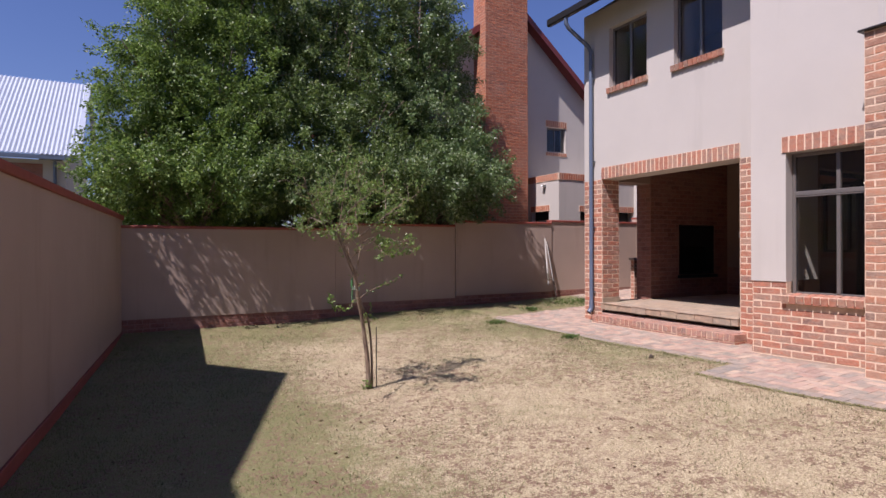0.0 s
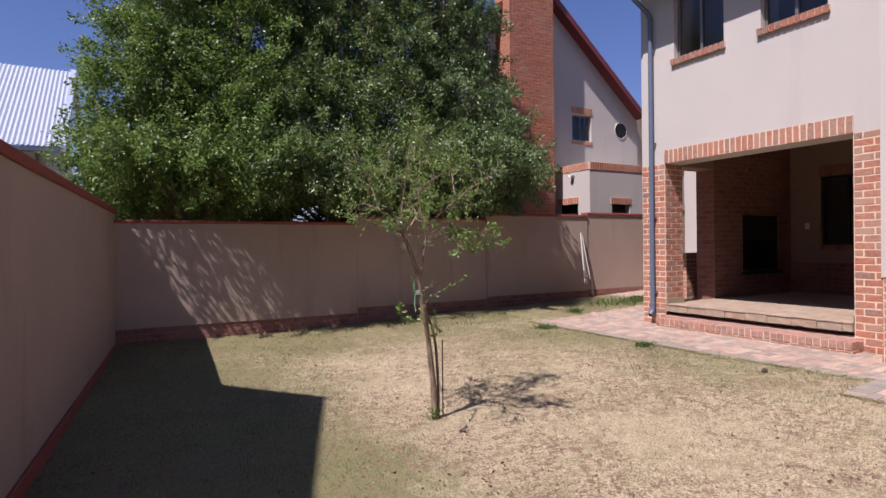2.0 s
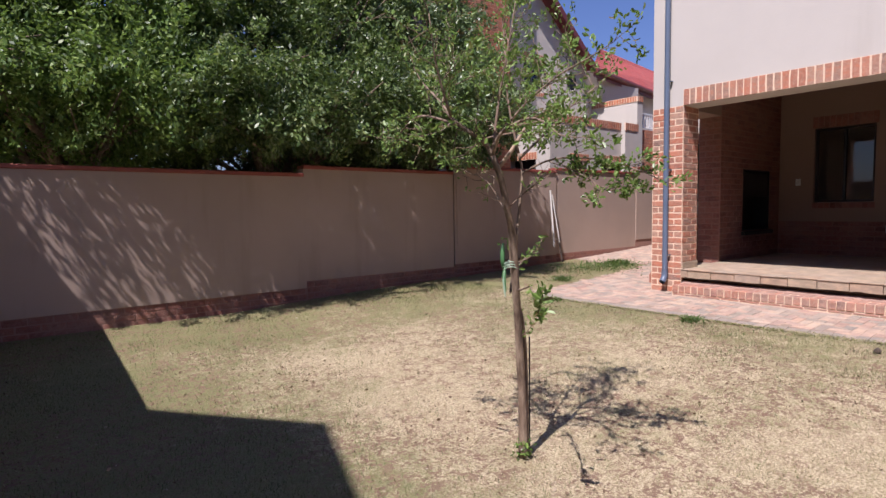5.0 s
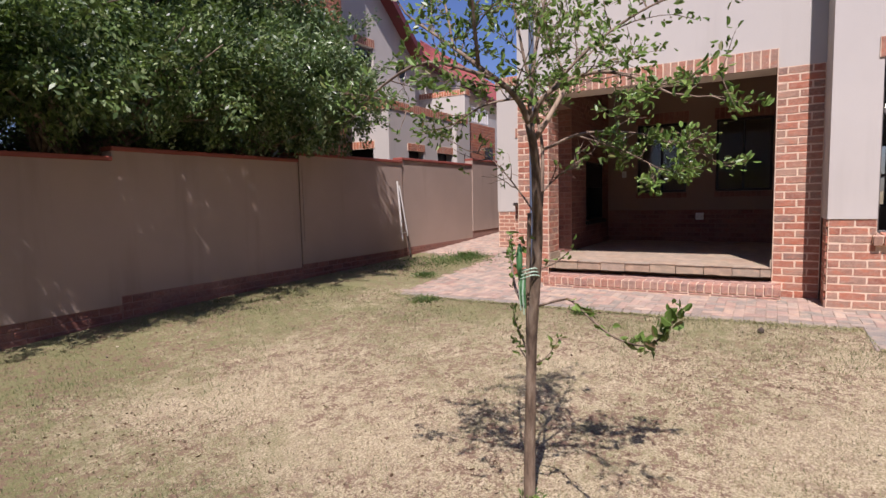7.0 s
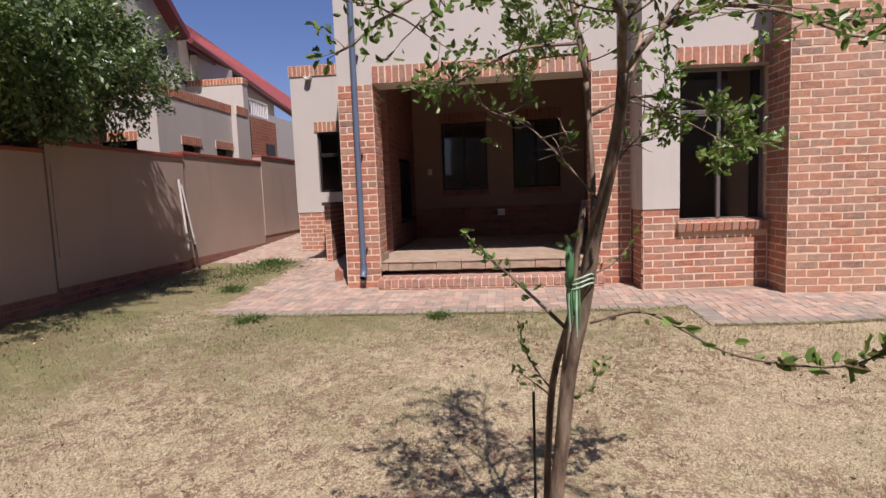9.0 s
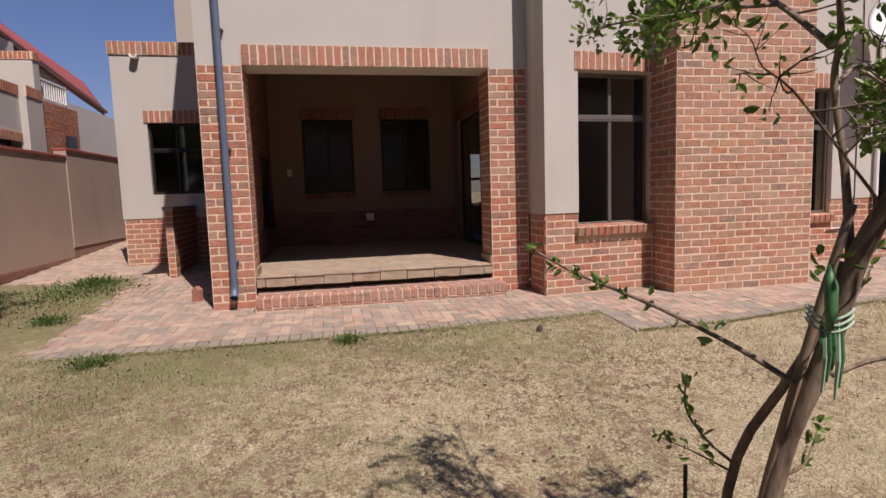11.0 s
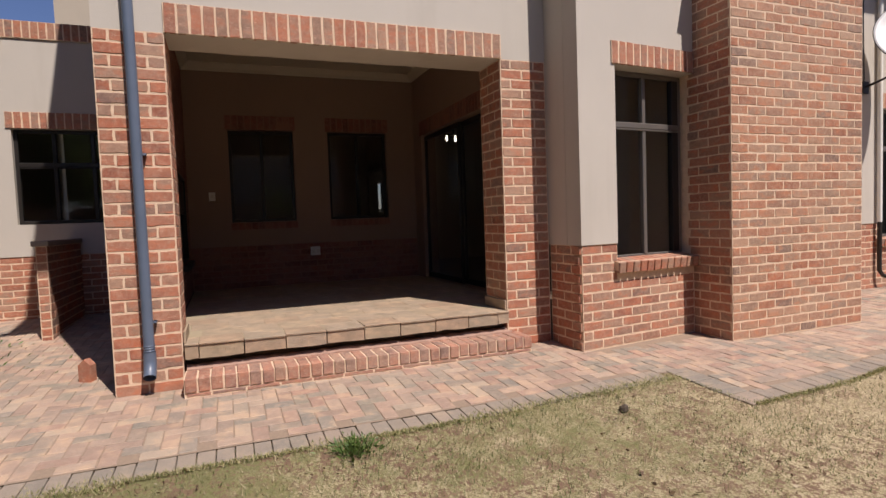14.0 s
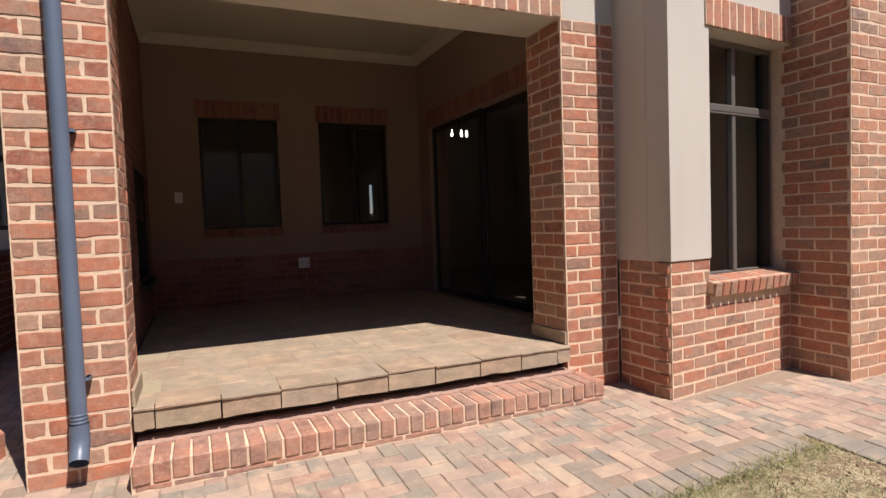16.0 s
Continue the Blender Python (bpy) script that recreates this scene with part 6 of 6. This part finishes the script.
bricks(step, (-1, 0), 7.045, 4.80, 7.86, 0.245, 0.288, BRICK_STEP, course=0.04)
for side, nrm in ((4.80, (0, -1)), (7.87, (0, 1))):
    bricks(step, nrm, side, 7.05, F, 0.245, 0.288, BRICK, course=0.04)

# patio tiles: a thick nosing along the front, then rows of sandstone
def tile_mesh(w, d, h, seed=0):
    """A hewn stone tile with a slightly uneven outline and worn edges."""
    b = Builder()
    jr = random.Random(seed)
    w2, d2 = w / 2, d / 2
    rim = []
    for ax, ay, bx, by in ((-w2, -d2, w2, -d2), (w2, -d2, w2, d2), (w2, d2, -w2, d2), (-w2, d2, -w2, -d2)):
        for t_ in (0, 0.3, 0.62):
            rim.append((ax + (bx - ax) * t_ + jr.uniform(-0.001, 0.001), ay + (by - ay) * t_ + jr.uniform(-0.001, 0.001)))
    n = len(rim)
    low = [(x + jr.uniform(0, 0.004) * (x < 0), y, -h + jr.uniform(-0.006, 0.006) * (h > 0.05)) for x, y in rim]
    mid = [(x, y, -0.003) for x, y in rim]
    top = []
    for x, y in rim:
        c = 0.002 + jr.random() ** 4 * 0.009
        top.append((x - math.copysign(min(c, abs(x)), x), y - math.copysign(min(c, abs(y)), y), 0))
    fs = [tuple(range(2 * n, 3 * n)), tuple(range(n - 1, -1, -1))]
    for i in range(n):
        j = (i + 1) % n
        fs += [(i, j, j + n, i + n), (i + n, j + n, j + 2 * n, i + 2 * n)]
    b.add(low + mid + top, fs)
    return b.mesh("tile", STONE)


rg = random.Random(4)
y = 4.905
for i, tw in enumerate([0.125, 0.32, 0.34, 0.35, 0.34, 0.34, 0.35, 0.34, 0.35, 0.11]):
    tilt = rg.uniform(-0.3, 0.5)
    lay(slab, tile_mesh(0.318 + rg.uniform(-0.004, 0.002), tw - 0.005, 0.014, i), pose(7.275 + 0.159 + rg.uniform(-0.005, 0.003), y + tw / 2, FLOOR + rg.uniform(-0.002, 0.003), tilt, rg.uniform(-0.2, 0.4), rg.uniform(-0.4, 0.4)), "tile")
    lay(slab, tile_mesh(0.3, tw - 0.009, 0.106, 30 + i), pose(7.283 + 0.15 + rg.uniform(-0.002, 0.003), y + tw / 2, FLOOR - 0.0175, tilt + rg.uniform(-0.5, 0.5), 0, rg.uniform(-0.3, 0.3)), "tile")
    y += tw
fields = [tile_mesh(0.3285, 0.3285, 0.024, 40 + k) for k in range(6)]
for i in range(12):
    for j in range(-1, 11):
        x = 7.59 + 0.165 + i * 0.331
        y = 4.44 + 0.165 + j * 0.331 + (i % 3) * 0.11
        if y < 4.6 or y > 7.84 or x > 11.4 or (x < F + THICK + 0.1 and (y < 5.0 or y > 7.75)):
            continue
        lay(slab, fields[rg.randrange(6)], pose(x, y, FLOOR + rg.uniform(-0.0015, 0.001), rg.uniform(-0.12, 0.12), rg.uniform(-0.12, 0.12), 0), "tile")
bed = Builder()
bed.box(F + 0.03, BACK - 0.02, 4.46, 7.98, FLOOR - 0.0055, FLOOR - 0.0028)
structure("grout", bed, STONE_BED, "sandy grout between the patio tiles")
ledge = Builder()
lr = random.Random(77)
ys_ = np.linspace(4.86, 7.86, 61)
prof = [(7.315 + lr.uniform(-0.006, 0.006), 0.403 + lr.uniform(-0.002, 0.006), 7.35 + lr.uniform(-0.01, 0.01), 0.432 + lr.uniform(-0.003, 0.006)) for _ in ys_]
for y, (xa, za, xb, zb) in zip(ys_, prof):
    ledge.v += [(xa, y, 0.38), (xa, y, za), (xb, y, zb), (7.425, y, zb - 0.005), (7.425, y, 0.38)]
ledge.f += [(5 * k + q, 5 * k + q + 5, 5 * k + q + 6, 5 * k + q + 1) for k in range(60) for q in range(4)]
ledge.f += [(0, 1, 2, 3, 4), (304, 303, 302, 301, 300)]
structure("mortar_bed", ledge, MORTAR_STEP, "rough bed of mortar on the step below the floor edge")
skirt = Builder()
skirt.box(F + 0.0, F + THICK, 4.907, 4.925, FLOOR + 0.003, FLOOR + 0.1, 0.003)
structure("skirting_pier_south", skirt, STONE, "sandstone skirting tile on the pier")
skirt = Builder()
skirt.box(F + 0.0, F + THICK, 7.855, 7.873, FLOOR + 0.003, FLOOR + 0.1, 0.003)
structure("skirting_pier_north", skirt, STONE, "sandstone skirting tile on the pier")

# paving in herringbone, with a soldier edge along the lawn
pav = Builder()
xs_ = np.linspace(5.0, 24.0, 77)
ys_ = np.linspace(-9, 12.0, 85)
for i in range(len(xs_) - 1):
    for j in range(len(ys_) - 1):
        xm, ym = (xs_[i] + xs_[i + 1]) / 2, (ys_[j] + ys_[j + 1]) / 2
        if paved(xm - 0.12, ym) and paved(xm, ym + 0.12):
            q = [(xs_[i], ys_[j]), (xs_[i + 1], ys_[j]), (xs_[i + 1], ys_[j + 1]), (xs_[i], ys_[j + 1])]
            pav.add([(x, y, float(slope_z(x, y)) - 0.0055) for x, y in q], [(0, 1, 2, 3)])
pavement = structure("pavement", pav, SAND, "clay brick paving in herringbone with sandy joints")
CELL = 0.1075
unit_b = Builder()
unit_b.box(-CELL + 0.0028, CELL - 0.0028, -CELL / 2 + 0.0028, CELL / 2 - 0.0028, -0.03, 0, 0.004)
unit = unit_b.mesh("paver", PAVER)
edge_unit = unit.copy()
edge_unit.materials[0] = PAVER_EDGE
uv_ = [v.co.copy() for v in unit.vertices]
uf_ = [tuple(p.vertices) for p in unit.polygons]
rg = random.Random(2)
spots = []
for i in range(int(5.0 / CELL), int(16 / CELL)):
    for j in range(int(-5.0 / CELL), int(12 / CELL)):
        d = (i - j) % 4
        x, y = i * CELL, j * CELL
        if d == 0:
            c, rot = (x + CELL, y + CELL / 2), 0
        elif d == 3:
            c, rot = (x + CELL / 2, y + CELL), 90
        else:
            continue
        if not (paved(c[0] - 0.26, c[1]) and paved(c[0], c[1] + 0.05)):
            continue
        if c[0] < 6.03 and 3.85 < c[1] < 4.16:
            continue
        if c[0] > 6.95 and not (c[1] > 8.4 or (c[1] < 4.2 and c[1] < 0.75 and c[0] < 7.85) or (4.35 < c[1] < 8.4 and c[0] < 7.3)):
            continue
        if c[0] > 11.35 and c[1] < 10.7:
            continue
        if c[0] > 6.45 and 0.9 < c[1] < 2.75:
            continue
        if c[0] > 6.77 and 2.7 <= c[1] < 4.34:
            continue
        dist = (c[0] - 5.9) ** 2 + (c[1] - 6.9) ** 2
        spots.append((dist, c, rot, unit))
edge = []
for k in range(150):
    y = -5 + k * CELL
    x = float(paving_west(y)) + 0.118
    if y > 9.7 or 3.92 < y < 4.14:
        continue
    edge.append(((x - 5.9) ** 2 + (y - 6.9) ** 2, (x, y), 0, edge_unit))
for k in range(8):
    x = 5.19 + (k + 0.5) * CELL
    edge.append(((x - 5.9) ** 2 + (4.0 - 6.9) ** 2, (x, 3.985), 90, edge_unit))
spots.sort(key=lambda s: s[0])
edge.sort(key=lambda s: s[0])
for group_, keep_n, mat_ in ((spots, 290, PAVER), (edge, 60, PAVER_EDGE)):
    rest = Builder()
    for k, (dist, c, rot, me) in enumerate(group_):
        dzx = (float(slope_z(c[0] + 0.05, c[1])) - float(slope_z(c[0] - 0.05, c[1]))) / 0.1
        m = Matrix.Translation((c[0], c[1], float(slope_z(*c)) + rg.uniform(-0.0025, 0.0025))) @ Euler((rg.uniform(-0.014, 0.014), -math.atan(dzx) + rg.uniform(-0.014, 0.014), 0)).to_matrix().to_4x4() @ pose(0, 0, 0, 0, 0, rot + rg.uniform(-1.1, 1.1))
        if k < keep_n:
            lay(pavement, me, m, "paver")
        else:
            rest.add([m @ v for v in uv_], uf_)
    ob = piece("paver_field" if mat_ is PAVER else "paver_border", rest, mat_, pavement, fix=False)
    tagged(ob, kind="stuff")

# the projecting window wall stands a little out of square with the piers
BOX_TURN = Matrix.Translation((BX, 4.37, 0)) @ Matrix.Rotation(radians(6.0), 4, "Z") @ Matrix.Translation((-BX, -4.37, 0))
for ob in (box_pl, box_low, tall, tall_head, tall_sill):
    ob.matrix_world = BOX_TURN @ ob.matrix_world
